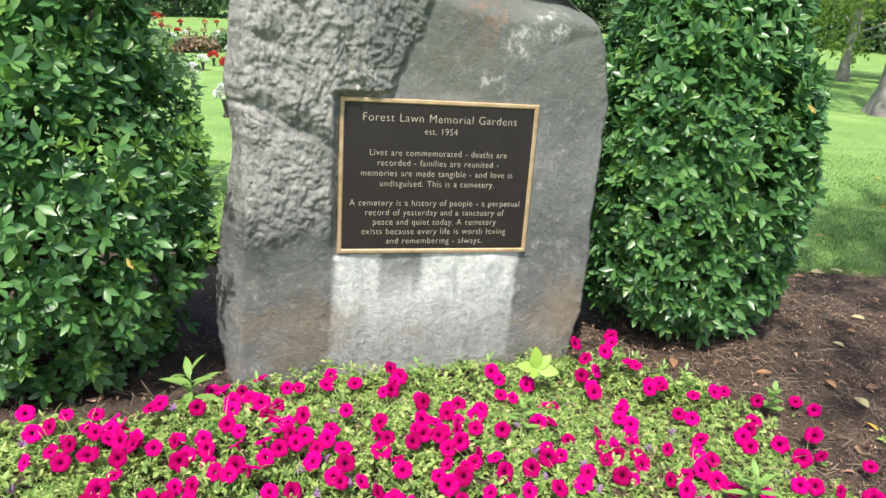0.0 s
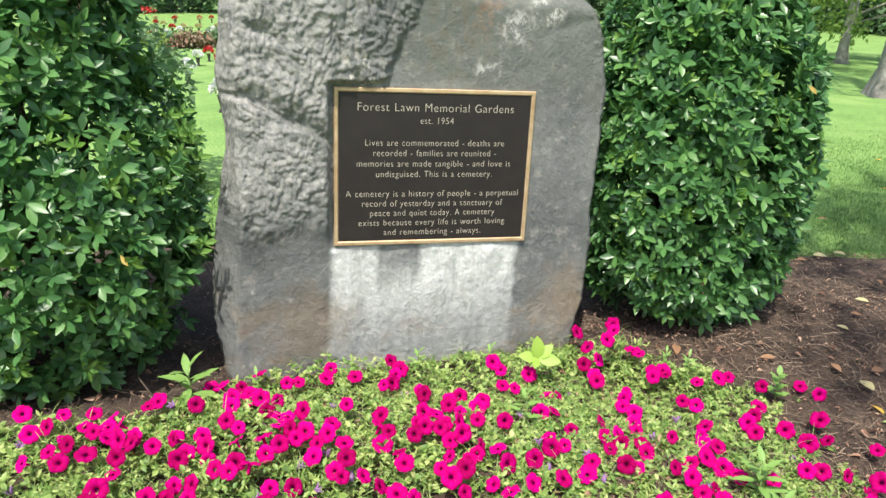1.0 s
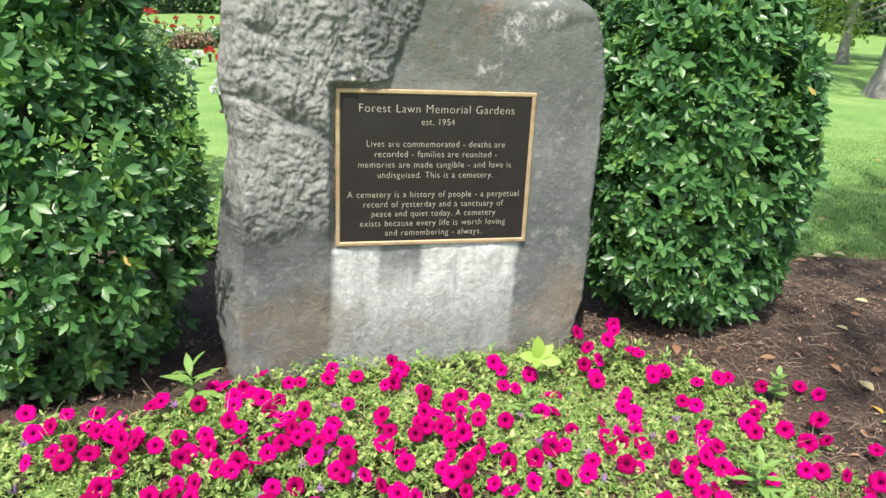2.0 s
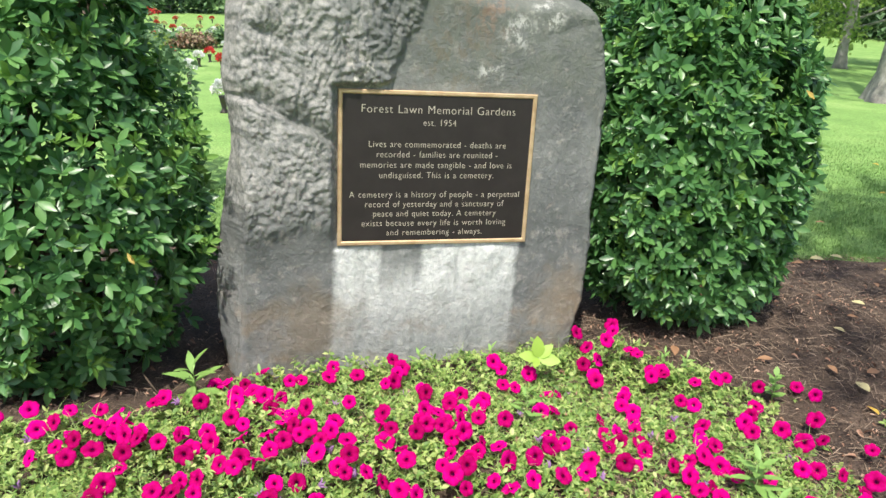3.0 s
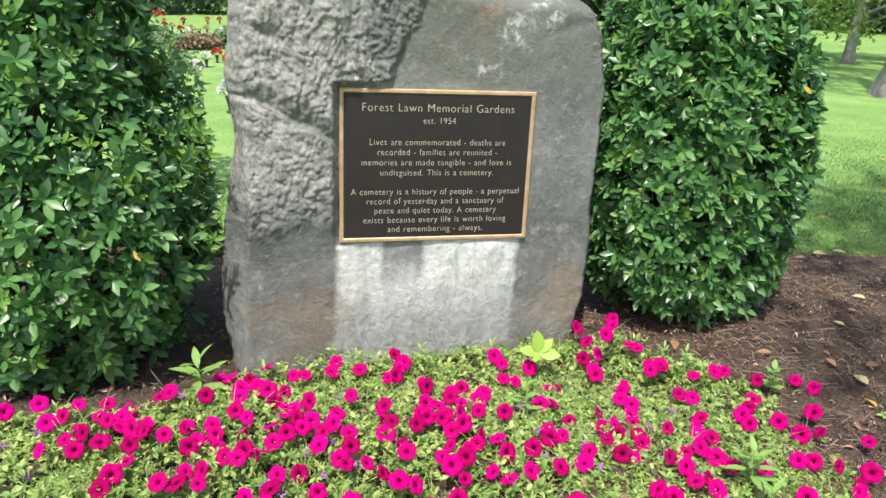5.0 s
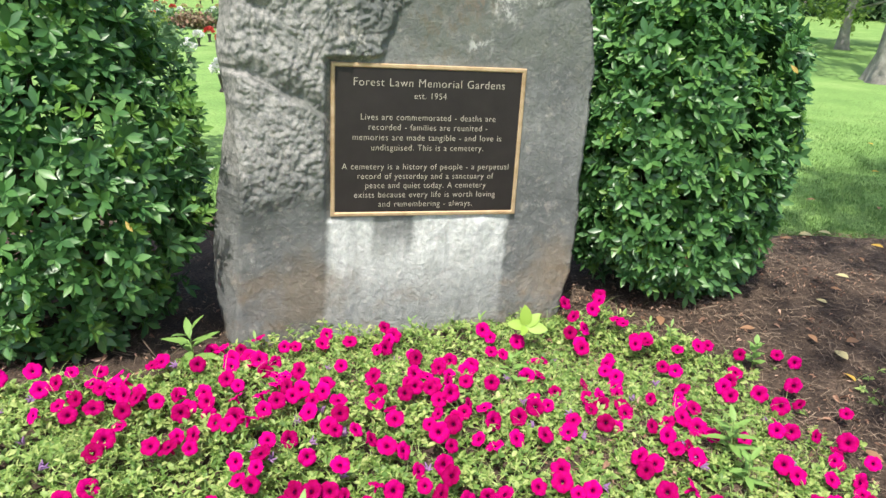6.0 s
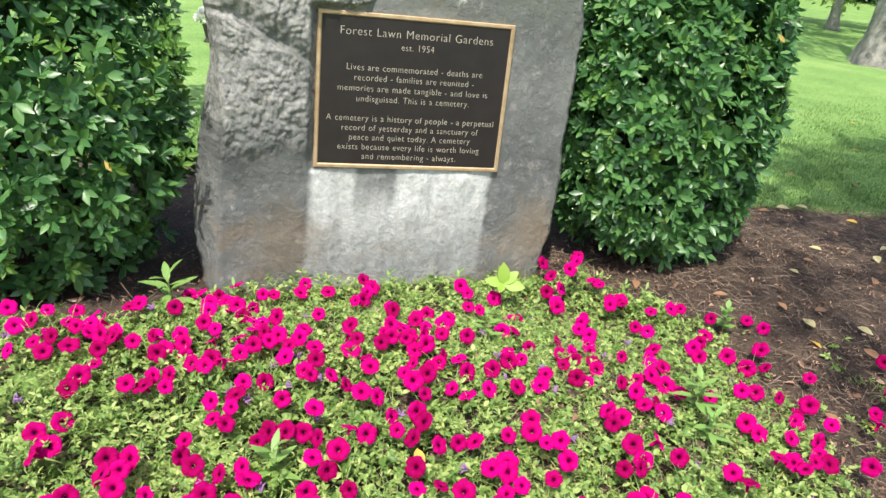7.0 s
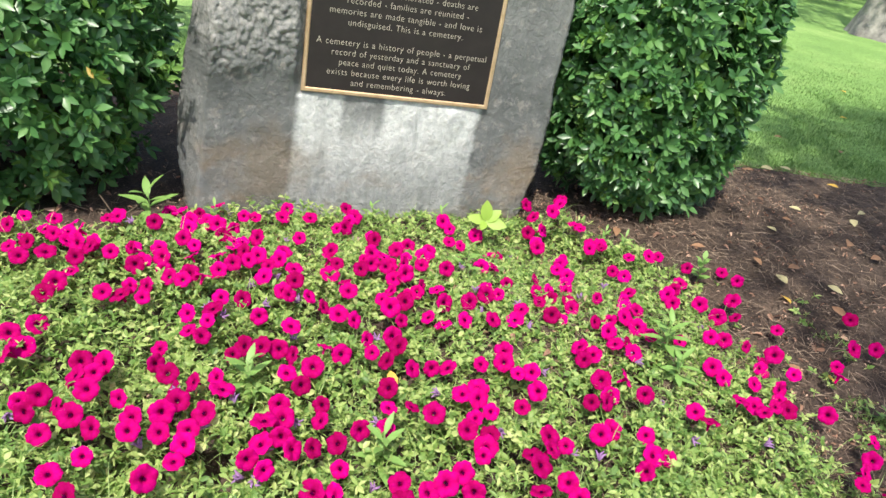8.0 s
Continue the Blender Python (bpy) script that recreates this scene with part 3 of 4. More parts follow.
def build_shrub(cx, cy, table, zmax, seed, label, shoots, sprigs=(), odd=(), leaf=1.0, young_share=0.16):
    rng = random.Random(seed)
    gz = ground_z(cx, cy)
    shrub = tagged(new("laurel_shrub"), label, "shrub", "clipped shrubs beside the stone")
    shrub.matrix_basis = pose(cx, cy, gz)
    inv = Matrix.Translation((-cx, -cy, -gz))
    for k in range(16):
        bm = bmesh.new()
        a = rng.uniform(0, 6.28)
        top = rng.uniform(0.5, zmax * 0.85)
        r = interp(table, top) * rng.uniform(0.2, 0.75)
        pts = [(0.05 * math.cos(a), 0.05 * math.sin(a), -0.05), (0.5 * r * math.cos(a), 0.5 * r * math.sin(a), top * 0.45),
               (r * math.cos(a), r * math.sin(a), top)]
        tube(bm, pts, [0.022, 0.014, 0.005], 6)
        part("branch", done(bm, "branch", M_TWIG), shrub, "brown woody branch")
    mats, young = [], []
    for k in range(shoots):
        m = inv @ shoot_pose(rng, cx, cy, table, zmax, 0.055 if k % 3 else 0.14, seed)
        light = rng.random() < young_share
        for w in whorl(rng, rng.randint(5, 8), light):
            (young if light else mats).append(m @ w @ Matrix.Diagonal((leaf, leaf, leaf, 1)))
    part("foliage", scattered("foliage", LEAF, mats, M_LAUREL, True), shrub, "glossy dark green leaves", kind="stuff")
    part("young_foliage", scattered("young_foliage", LEAF, young, M_SHOOT), shrub, "paler fresh leaves", kind="stuff")
    # sprigs that stand out on the side of the path
    kinds = [scattered("leaf_sprig", LEAF, whorl(rng, 7), M_LAUREL, True) for _ in range(6)]
    kinds.append(scattered("leaf_sprig", LEAF, whorl(rng, 7, True), M_SHOOT))
    front = math.atan2(-cy - 0.2, 0.1 - cx)
    for k in range(220):
        m = shoot_pose(rng, cx, cy, table, zmax, 0.015, seed, front)
        part("leaf_sprig", kinds[rng.randrange(7)], shrub, "", inv @ m @ Matrix.Diagonal((1.15 * leaf, 1.15 * leaf, 1.15 * leaf, 1)))
    for x, y, z in sprigs:
        for k in range(4):
            m = Matrix.Translation((x + 0.03 * k - 0.04, y - 0.02 * k, z + rng.uniform(-0.05, 0.06))) @ Vector((0.7, -0.2, 0.6)).to_track_quat("Z", "Y").to_matrix().to_4x4()
            part("leaf_sprig", kinds[6], shrub, "", inv @ m)
    for k, (x, y, z) in enumerate(odd):
        dead = z < 0.4
        for j in range(3 if dead else 1):
            m = Matrix.Translation((x + 0.012 * j, y - 0.02, z + 0.01 * j)) @ frame_of((0.5 - 0.5 * j, -0.4, -0.5), (0, -1, 0.4))
            part("dead_leaf" if dead else "yellow_leaf", scattered("odd_leaf", LEAF, [Matrix.Diagonal((0.75, 0.75, 0.75, 1))], M_DRY if dead else M_DULL), shrub,
                 "curled brown leaf" if dead else "single yellowed leaf", inv @ m)
    return shrub


LEFT_TABLE = ((0.0, 0.30), (0.12, 0.40), (0.3, 0.47), (0.5, 0.53), (0.66, 0.56), (0.9, 0.515), (1.05, 0.445), (1.2, 0.40), (1.4, 0.38),
              (1.7, 0.35), (1.9, 0.26), (2.0, 0.05))
RIGHT_TABLE = ((0.0, 0.28), (0.12, 0.40), (0.38, 0.49), (0.62, 0.53), (0.9, 0.53), (1.22, 0.45), (1.47, 0.37), (1.7, 0.30), (1.85, 0.2), (1.95, 0.04))
shrub_a = build_shrub(-1.43, 2.38, LEFT_TABLE, 1.98, 11, "dense clipped laurel shrub in sun beside the stone", 3300, ((-0.87, 2.30, 0.96), (-0.85, 2.30, 0.90), (-0.86, 2.28, 0.52)), ((-1.0, 2.02, 0.59),), 1.0, 0.21)
shrub_b = build_shrub(1.15, 3.15, RIGHT_TABLE, 1.93, 23, "dense clipped laurel shrub partly in the stone's shade", 4800, (), ((1.42, 2.72, 1.09), (1.11, 2.64, 0.27)), 0.95, 0.10)

# ---- flower bed ----


def bed_back(x):
    """Rear edge of the planting."""
    return float(np.interp(x, [-2.2, -1.05, -0.78, -0.6, 0.55, 0.8, 1.2, 1.5], [1.78, 1.82, 2.08, 2.26, 2.66, 2.62, 2.36, 2.2]))


def bed_density(x, y):
    """0 to 1: how thickly the planting covers the soil there."""
    right = float(np.interp(y, [0.3, 1.1, 1.6, 2.2, 2.7], [1.75, 1.62, 1.50, 1.36, 0.95]))
    d = 1 - smooth01(x + 0.10 * fbm(x * 4, y * 4, 2, 2), right - 0.36, right + 0.06)
    d *= 1 - smooth01(y, bed_back(x) - 0.07, bed_back(x) + 0.02)
    d = max(d, 0.42 * math.exp(-((x - 1.82) / 0.16) ** 2 - ((y - 1.45) / 0.5) ** 2) * smooth01(fbm(x * 5, y * 5, 4, 2), -0.2, 0.2))
    d *= smooth01(x + 0.25 * fbm(y * 2, 1, 1, 2), -2.3, -1.8) * smooth01(y + 0.15 * fbm(x * 2, 3, 1, 2), 0.25, 0.6)
    return d


def bloom_level(x, y):
    """Height at which the blooms stand: the planting is higher on its left and sinks to its edges."""
    z = 0.135 - 0.06 * smooth01(x, -0.4, 0.7) - 0.075 * smooth01(y, 1.75, 2.15) * (1 - smooth01(x, 0.4, 0.9)) - 0.06 * smooth01(x, 1.05, 1.5)
    return z - 0.10 * smooth01(y, 0.75, 0.3) - 0.05 * smooth01(x, -1.3, -1.9)


def bed_height(x, y):
    """Height of the leaf canopy over the soil."""
    return max(0.025, bloom_level(x, y) - 0.035 - ground_z(x, y) + 0.06 * (smooth01(fbm(x * 4.1, y * 4.1, 7.0, 3), -0.45, 0.45) - 0.6)
               - 0.05 * smooth01(fbm(x * 10, y * 10, 3.0, 2), 0.05, 0.5))


BED_LEAF = leaf_shape(0.022, 0.0105, 0.16, 0.3, ((0.0, 0.08), (0.3, 0.85), (0.65, 0.95)))
rng = random.Random(5)


def build_bed_foliage():
    mats, thin = [], []
    tries = 0
    while len(mats) < 125000 and tries < 95000:
        tries += 1
        x, y = rng.uniform(-2.1, 1.85), rng.uniform(0.3, 2.7)
        if y > 2.0 and rng.random() < 0.15:
            continue
        if rng.random() > bed_density(x, y) * (0.88 + 0.35 * fbm(x * 5, y * 5, 1, 2)):
            continue
        h = bed_height(x, y)
        zc = ground_z(x, y) + h - min(h * 0.9, 0.11) * rng.random() ** 1.3 + rng.uniform(0, 0.012)
        # small rosette at a shoot's tip
        lean = Vector((rng.gauss(0, 0.5), rng.gauss(-0.1, 0.5), 1)).normalized()
        root = lean.to_track_quat("Z", "Y").to_matrix().to_4x4()
        root.translation = (x, y, zc)
        for k in range(rng.randint(4, 6)):
            az = 2.4 * k + rng.uniform(-0.4, 0.4)
            tilt = radians(rng.uniform(-5, 55))
            sc = rng.uniform(0.5, 1.3)
            m = root @ frame_of((math.cos(az) * math.cos(tilt), math.sin(az) * math.cos(tilt), math.sin(tilt)), (0, 0, 1),
                                rng.uniform(-0.5, 0.5))
            wide = rng.choice((0.32, 0.5, 0.8, 1.05, 1.3))
            mats.append(m @ Matrix.Diagonal((sc * wide, sc, sc, 1)))
    me = scattered("bed_foliage", BED_LEAF, mats, M_BEDLEAF)
    tagged(new("bed_foliage", me), "pale green trailing petunia leaves covering the bed", "foliage", kind="stuff")
    # straggling stems between the leaves
    blade = ([(-0.0012, 0, 0), (0.0012, 0, 0), (0.0009, 0.04, 0.012), (-0.0009, 0.04, 0.012), (0, 0.085, 0.010)], [(0, 1, 2, 3), (3, 2, 4)])
    for k in range(7000):
        x, y = rng.uniform(-2.0, 1.8), rng.uniform(0.4, 2.6)
        if rng.random() > bed_density(x, y):
            continue
        a = rng.uniform(0, 6.28)
        m = Matrix.Translation((x, y, ground_z(x, y) + bed_height(x, y) * rng.uniform(0.3, 1.0))) @ frame_of(
            (math.cos(a), math.sin(a), rng.uniform(-0.2, 0.7)))
        thin.append(m)
    tagged(new("bed_stems", scattered("bed_stems", blade, thin, M_STEM)), "thin straggling green stems in the bed", "foliage", kind="stuff")


build_bed_foliage()


def corolla_mesh(seed):
    """A five-lobed ruffled petunia, open along +z."""
    r2 = random.Random(seed)
    n, rings = 40, ((0.0055, -0.004), (0.011, 0.001), (0.019, 0.0035), (0.0255, 0.003), (0.0285, 0.0))
    ph = [r2.uniform(0, 6.28) for _ in range(3)]
    v, f = [], []
    for i, (r, z) in enumerate(rings):
        t = i / (len(rings) - 1)
        for k in range(n):
            a = 2 * math.pi * k / n
            lobe = 1 - 0.10 * t * (0.5 - 0.5 * math.cos(5 * a)) ** 3 - 0.02 * t * math.cos(11 * a + ph[0])
            ruffle = t * t * (0.0022 * math.sin(7 * a + ph[1]) + 0.0016 * math.sin(13 * a + ph[2])) + 0.0016 * math.cos(5 * a) * t
            v.append((r * lobe * math.cos(a), r * lobe * math.sin(a), z + ruffle))
    # tube of the flower behind
    for k in range(n):
        a = 2 * math.pi * k / n
        v.append((0.003 * math.cos(a), 0.003 * math.sin(a), -0.026))
    for i in range(len(rings) - 1):
        for k in range(n):
            a, b2 = i * n + k, i * n + (k + 1) % n
            f.append((a, b2, b2 + n, a + n))
    base = len(rings) * n
    for k in range(n):
        f.append((k, base + k, base + (k + 1) % n, (k + 1) % n))
    return mesh_from("corolla", v, f, M_PETAL, True)


def throat_mesh():
    v, f, n = [(0, 0, -0.006)], [], 15
    for k in range(n):
        a = 2 * math.pi * k / n
        r = 0.0039 * (1 + 0.32 * math.cos(5 * a))
        v.append((r * math.cos(a), r * math.sin(a), -0.0004))
    for k in range(n):
        f.append((0, 1 + k, 1 + (k + 1) % n))
    return mesh_from("throat", v, f, M_THROAT, True)


def stalk_mesh():
    bm = bmesh.new()
    tube(bm, [(0, 0, -0.075), (0.004, 0, -0.05), (0, 0, -0.024)], [0.0016, 0.0016, 0.003], 6)
    return done(bm, "stalk", M_STEM)


def flower_pose(x, y, lift=0.0):
    tip = Vector((rng.gauss(0.0, 0.50), rng.gauss(-0.62, 0.48), 0.80)).normalized()
    m = tip.to_track_quat("Z", "Y").to_matrix().to_4x4() @ Matrix.Rotation(rng.uniform(0, 6.28), 4, "Z")
    m.translation = (x, y, max(bloom_level(x, y), ground_z(x, y) + bed_height(x, y) + 0.012) + lift + rng.uniform(-0.008, 0.014))
    sc = rng.uniform(0.80, 1.20)
    return m @ Matrix.Diagonal((sc, sc, sc, 1))


def build_flowers():
    corollas = [corolla_mesh(k) for k in range(5)]
    throat, stalk = throat_mesh(), stalk_mesh()
    protos = []
    for me in corollas:
        root = tagged(new("petunia", stalk), "open magenta petunia with a dark throat in the bed", "flower", "petunias in the bed")
        part("corolla", me, root, "ruffled magenta petals")
        part("throat", throat, root, "dark purple throat")
        protos.append(root)
    spots = []
    # the blooms that stand out, row by row from the path to the stone
    FRONT_BLOOMS = ((-0.49, 0.72), (-0.54, 0.76), (-0.35, 0.78), (-0.5, 0.82), (0, 0.82), (-0.31, 0.84), (-0.62, 0.87), (-0.16, 0.88),
            (0.19, 0.88), (0.26, 0.88), (0.05, 0.89), (-0.52, 0.9), (-0.44, 0.91), (-0.37, 0.91), (-0.68, 0.92), (-0.58, 0.93),
            (-0.02, 0.93), (0.53, 0.93), (-0.1, 0.95), (0.34, 0.95), (-0.67, 0.97), (0.03, 0.97), (0.6, 0.97), (-0.29, 0.98),
            (-0.15, 0.99), (-0.5, 1), (-0.58, 1.01), (0.39, 1.01), (0.08, 1.02), (0.54, 1.02), (-0.37, 1.03), (0.81, 1.04),
            (0.14, 1.05), (-0.13, 1.06), (-0.59, 1.07), (0.57, 1.07), (-0.35, 1.08), (-0.28, 1.09), (-0.03, 1.09), (0.35, 1.09),
            (0.41, 1.1), (-0.83, 1.11), (-0.64, 1.11), (0.14, 1.11), (0.85, 1.11), (-0.59, 1.12), (0.57, 1.12), (-0.09, 1.13),
            (0.26, 1.13), (-0.47, 1.15))
    NEAR_BLOOMS = ((0.2, 1.15), (0.37, 1.15), (0.72, 1.17), (0.84, 1.17), (-0.86, 1.18), (-0.14, 1.19), (0.13, 1.19), (-0.48, 1.2), (1.5, 1.2),
            (-0.29, 1.21), (0.5, 1.21), (0.38, 1.22), (-0.08, 1.23), (-0.82, 1.24), (-0.14, 1.25), (-0.23, 1.26), (0.38, 1.27),
            (1.56, 1.27), (0.19, 1.28), (0.55, 1.29), (0.71, 1.29), (-0.44, 1.3), (-0.06, 1.3), (0.76, 1.3), (1.02, 1.31), (0.07, 1.32),
            (-0.4, 1.34), (0.29, 1.34), (1.6, 1.34), (-0.46, 1.35), (0.88, 1.35), (1.25, 1.36), (-0.17, 1.37), (0.14, 1.37),
            (0.39, 1.38), (0.54, 1.38), (0.75, 1.38), (0.05, 1.39), (-0.72, 1.4), (-0.27, 1.4), (0.83, 1.4), (1.19, 1.4), (-0.61, 1.41),
            (0.46, 1.41), (1.31, 1.41), (1.36, 1.42), (-0.87, 1.43), (0.12, 1.43), (1.5, 1.44), (-0.62, 1.46))
    MIDDLE_BLOOMS = ((-0.4, 1.46), (-0, 1.46), (-0.05, 1.47), (0.71, 1.47), (-0.34, 1.48), (-0.1, 1.51), (1.28, 1.51), (0.14, 1.52),
            (-0.21, 1.52), (0.75, 1.52), (-1.03, 1.53), (-0.58, 1.53), (-0.15, 1.53), (1.38, 1.53), (0.27, 1.54), (-0.87, 1.55),
            (-0.69, 1.55), (1.15, 1.55), (0.1, 1.56), (0.22, 1.56), (-0.97, 1.57), (-0.53, 1.57), (-0.61, 1.57), (-1.09, 1.58),
            (0.34, 1.58), (0.83, 1.58), (-0.21, 1.6), (-0.04, 1.6), (0.14, 1.6), (0.43, 1.6), (0.88, 1.6), (1.33, 1.6), (-1.05, 1.61),
            (-0.79, 1.61), (-0.86, 1.62), (-0.64, 1.63), (1.47, 1.63), (-0.91, 1.64), (-0.74, 1.64), (0.82, 1.64), (0.96, 1.64),
            (1.06, 1.64), (-0.42, 1.65), (-0.31, 1.66), (-0.06, 1.66), (0.27, 1.66), (-1, 1.67), (-0.56, 1.67), (0.09, 1.67),
            (-1.15, 1.68))
    FAR_BLOOMS = ((-0.48, 1.68), (-0.23, 1.68), (0.35, 1.68), (0.63, 1.68), (0.78, 1.68), (1.38, 1.68), (-0.38, 1.69), (-1.04, 1.7),
            (-0.93, 1.7), (0.53, 1.7), (0.93, 1.7), (1.19, 1.71), (0.24, 1.72), (-0.41, 1.73), (0.84, 1.73), (0.89, 1.73), (1.25, 1.73),
            (1.44, 1.73), (-0.61, 1.74), (-0.1, 1.74), (-0.02, 1.74), (0.19, 1.74), (1.34, 1.74), (0.41, 1.75), (0.71, 1.75),
            (-1.04, 1.76), (-0.28, 1.76), (0.13, 1.76), (0.6, 1.77), (0.01, 1.78), (0.06, 1.79), (0.95, 1.8), (-0.89, 1.81),
            (0.64, 1.81), (0.71, 1.81), (-0.39, 1.82), (0.41, 1.82), (1.77, 1.82), (-0.74, 1.83), (-0.51, 1.83), (0.81, 1.83),
            (-0.14, 1.84), (0.12, 1.84), (0.6, 1.85), (1.88, 1.86), (0.49, 1.87), (1.27, 1.87), (-0.89, 1.88), (0.18, 1.88),
            (0.27, 1.88))
    BACK_BLOOMS = ((0.71, 1.88), (1.1, 1.89), (-0.26, 1.9), (1.52, 1.9), (-0.65, 1.91), (-0.55, 1.91), (0, 1.91), (0.94, 1.91), (1.36, 1.92),
            (-0.5, 1.93), (0.6, 1.93), (1.22, 1.93), (0.08, 1.97), (1.13, 1.98), (0.45, 1.99), (-0.65, 2.01), (0.69, 2.02),
            (-0.73, 2.03), (1.86, 2.03), (1.39, 2.04), (0.2, 2.05), (-0.01, 2.06), (0.91, 2.06), (1.18, 2.06), (-0.51, 2.09),
            (0.12, 2.1), (0.73, 2.13), (-0.27, 2.15), (-0.13, 2.15), (0.49, 2.15), (-0.63, 2.16), (0.28, 2.18), (1, 2.19), (-0.37, 2.2),
            (1.25, 2.21), (1.47, 2.21), (0.89, 2.22), (0.64, 2.23), (1.13, 2.23), (-0.11, 2.24), (0.85, 2.26), (1.42, 2.26),
            (-0.15, 2.29), (0.39, 2.3), (0.25, 2.35), (0.61, 2.35), (0.83, 2.39), (0.62, 2.6), (0.77, 2.63))
    for x, y in FRONT_BLOOMS + NEAR_BLOOMS + MIDDLE_BLOOMS + FAR_BLOOMS + BACK_BLOOMS:
        spots.append((x, y, 0.0))
    spots += [(0.69, 2.35, 0.09), (0.72, 2.40, 0.10), (0.62, 2.38, 0.05)]
    told = len(spots)

    def free(x, y, gap):
        return all((x - a) ** 2 + (y - b2) ** 2 > gap * gap for a, b2, _ in spots)

    # second blooms beside those, and the ends of the bed
    for x, y, _ in spots[:told]:
        a = rng.uniform(0, 6.28)
        u, w = x + 0.047 * math.cos(a), y + 0.047 * math.sin(a)
        if rng.random() < 0.6 and bed_density(u, w) > 0.4 and free(u, w, 0.036):
            spots.append((u, w, -0.008))
    for _ in range(9000):
        x, y = rng.uniform(-1.95, 1.7), rng.uniform(0.4, 2.3)
        if -1.12 < x < 1.35 and y > 0.85 or len(spots) > 450:
            continue
        want = bed_density(x, y) * (0.25 + 0.9 * smooth01(fbm(x * 2.6 + 4, y * 2.6, 3.0, 2), -0.3, 0.5))
        if rng.random() < want and free(x, y, 0.06):
            spots.append((x, y, 0.0))
    for k, (x, y, lift) in enumerate(spots[:300]):
        m = flower_pose(x, y, lift)
        if k < 5:
            protos[k].matrix_basis = m
        else:
            copy = copy_thing(protos[k % 5], m)
            copy.matrix_basis = m
    rest = [flower_pose(x, y, lift) for x, y, lift in spots[300:]]
    for mesh, label in ((corollas[0], "magenta petunias at the bed's far end"), (throat, "dark throats of the petunias")):
        shape = ([tuple(v.co) for v in mesh.vertices], [tuple(p.vertices) for p in mesh.polygons])
        tagged(new("petunia_bloom", scattered("petunia_bloom", shape, rest, mesh.materials[0], True)), label, "flower", kind="stuff")


build_flowers()


def wilted_mesh(seed):
    r2 = random.Random(seed)
    bm = bmesh.new()
    for k in range(5):
        a = 1.256 * k + r2.uniform(-0.3, 0.3)
        pts = [(0, 0, 0), (0.008 * math.cos(a), 0.008 * math.sin(a), 0.016), (0.016 * math.cos(a + 0.5), 0.016 * math.sin(a + 0.5), 0.024)]
        tube(bm, pts, [0.003, 0.0035, 0.001], 5)
    return done(bm, "wilted_petunia", M_WILT)


wilted = [wilted_mesh(k) for k in range(3)]
for k in range(60):
    while True:
        x, y = rng.uniform(-1.5, 1.5), rng.uniform(0.8, 2.3)
        if rng.random() < bed_density(x, y):
            break
    ob = tagged(new("wilted_petunia", wilted[k % 3]), "shrivelled purple petunia bloom in the bed", "flower", "wilted petunias")
    ob.matrix_basis = Matrix.Translation((x, y, ground_z(x, y) + bed_height(x, y))) @ Matrix.Rotation(rng.uniform(0, 6.28), 4, "Z") @ \
        Matrix.Rotation(rng.uniform(0.3, 1.6), 4, "X")

# ---- weeds and seedlings ----
WEED_LEAF = leaf_shape(0.085, 0.026, 0.1, 0.25)
LIME_LEAF = leaf_shape(0.105, 0.062, 0.08, 0.1, ((0.0, 0.06), (0.2, 0.75), (0.45, 1.0), (0.7, 0.8), (0.88, 0.4)))


def build_weed(x, y, h, leaves, scale, label, shape=WEED_LEAF, mat=M_WEED, name="weed", seed=0):
    r2 = random.Random(seed)
    g = ground_z(x, y)
    h = max(h, bed_height(x, y) + 0.05) if bed_density(x, y) > 0.3 else h
    plant = tagged(new(name), label, "plant")
    plant.matrix_basis = pose(x, y, g)
    bm = bmesh.new()
    tube(bm, [(0, 0, -0.02), (0.006, 0, h * 0.5), (0, 0.004, h)], [0.003, 0.0025, 0.0015], 6)
    part("stem", done(bm, "stem", M_STEM), plant)
    for k in range(leaves):
        t = 0.35 + 0.65 * k / max(1, leaves - 1)
        az = 2.4 * k + r2.uniform(-0.3, 0.3)
        tilt = radians(10 + 45 * t * t + r2.uniform(-10, 10))
        sc = scale * (1.1 - 0.45 * t)
        m = Matrix.Translation((0, 0, h * t)) @ frame_of((math.cos(az) * math.cos(tilt), math.sin(az) * math.cos(tilt), math.sin(tilt)))
        me = scattered("leaf", shape, [Matrix.Diagonal((sc, sc, sc, 1))], mat, True)
        part("leaf", me, plant, "", m)
    return plant


# pale seedling by the stone's foot: a few broad leaves
lime = tagged(new("seedling"), "broad-leaved lime green seedling beside the stone", "plant")
lime.matrix_basis = pose(0.42, 2.30, ground_z(0.42, 2.3))
bm = bmesh.new()
tube(bm, [(0, 0, -0.02), (0.0, 0.005, 0.07), (0.0, 0.0, 0.145)], [0.003, 0.003, 0.002], 6)
part("stem", done(bm, "stem", M_STEM), lime)
for az, tilt, sc in ((110, 78, 0.85), (20, 42, 0.75), (185, 12, 0.75), (345, 2, 0.85), (250, -14, 0.5)):
    a, t = radians(az), radians(tilt)
    part("leaf", scattered("leaf", LIME_LEAF, [Matrix.Diagonal((sc, sc, sc, 1))], M_LIME, True), lime, "",
         Matrix.Translation((0, 0, 0.14)) @ frame_of((math.cos(a) * math.cos(t), math.sin(a) * math.cos(t), math.sin(t)), (-0.25 * math.cos(a), -0.7, 0.7)))

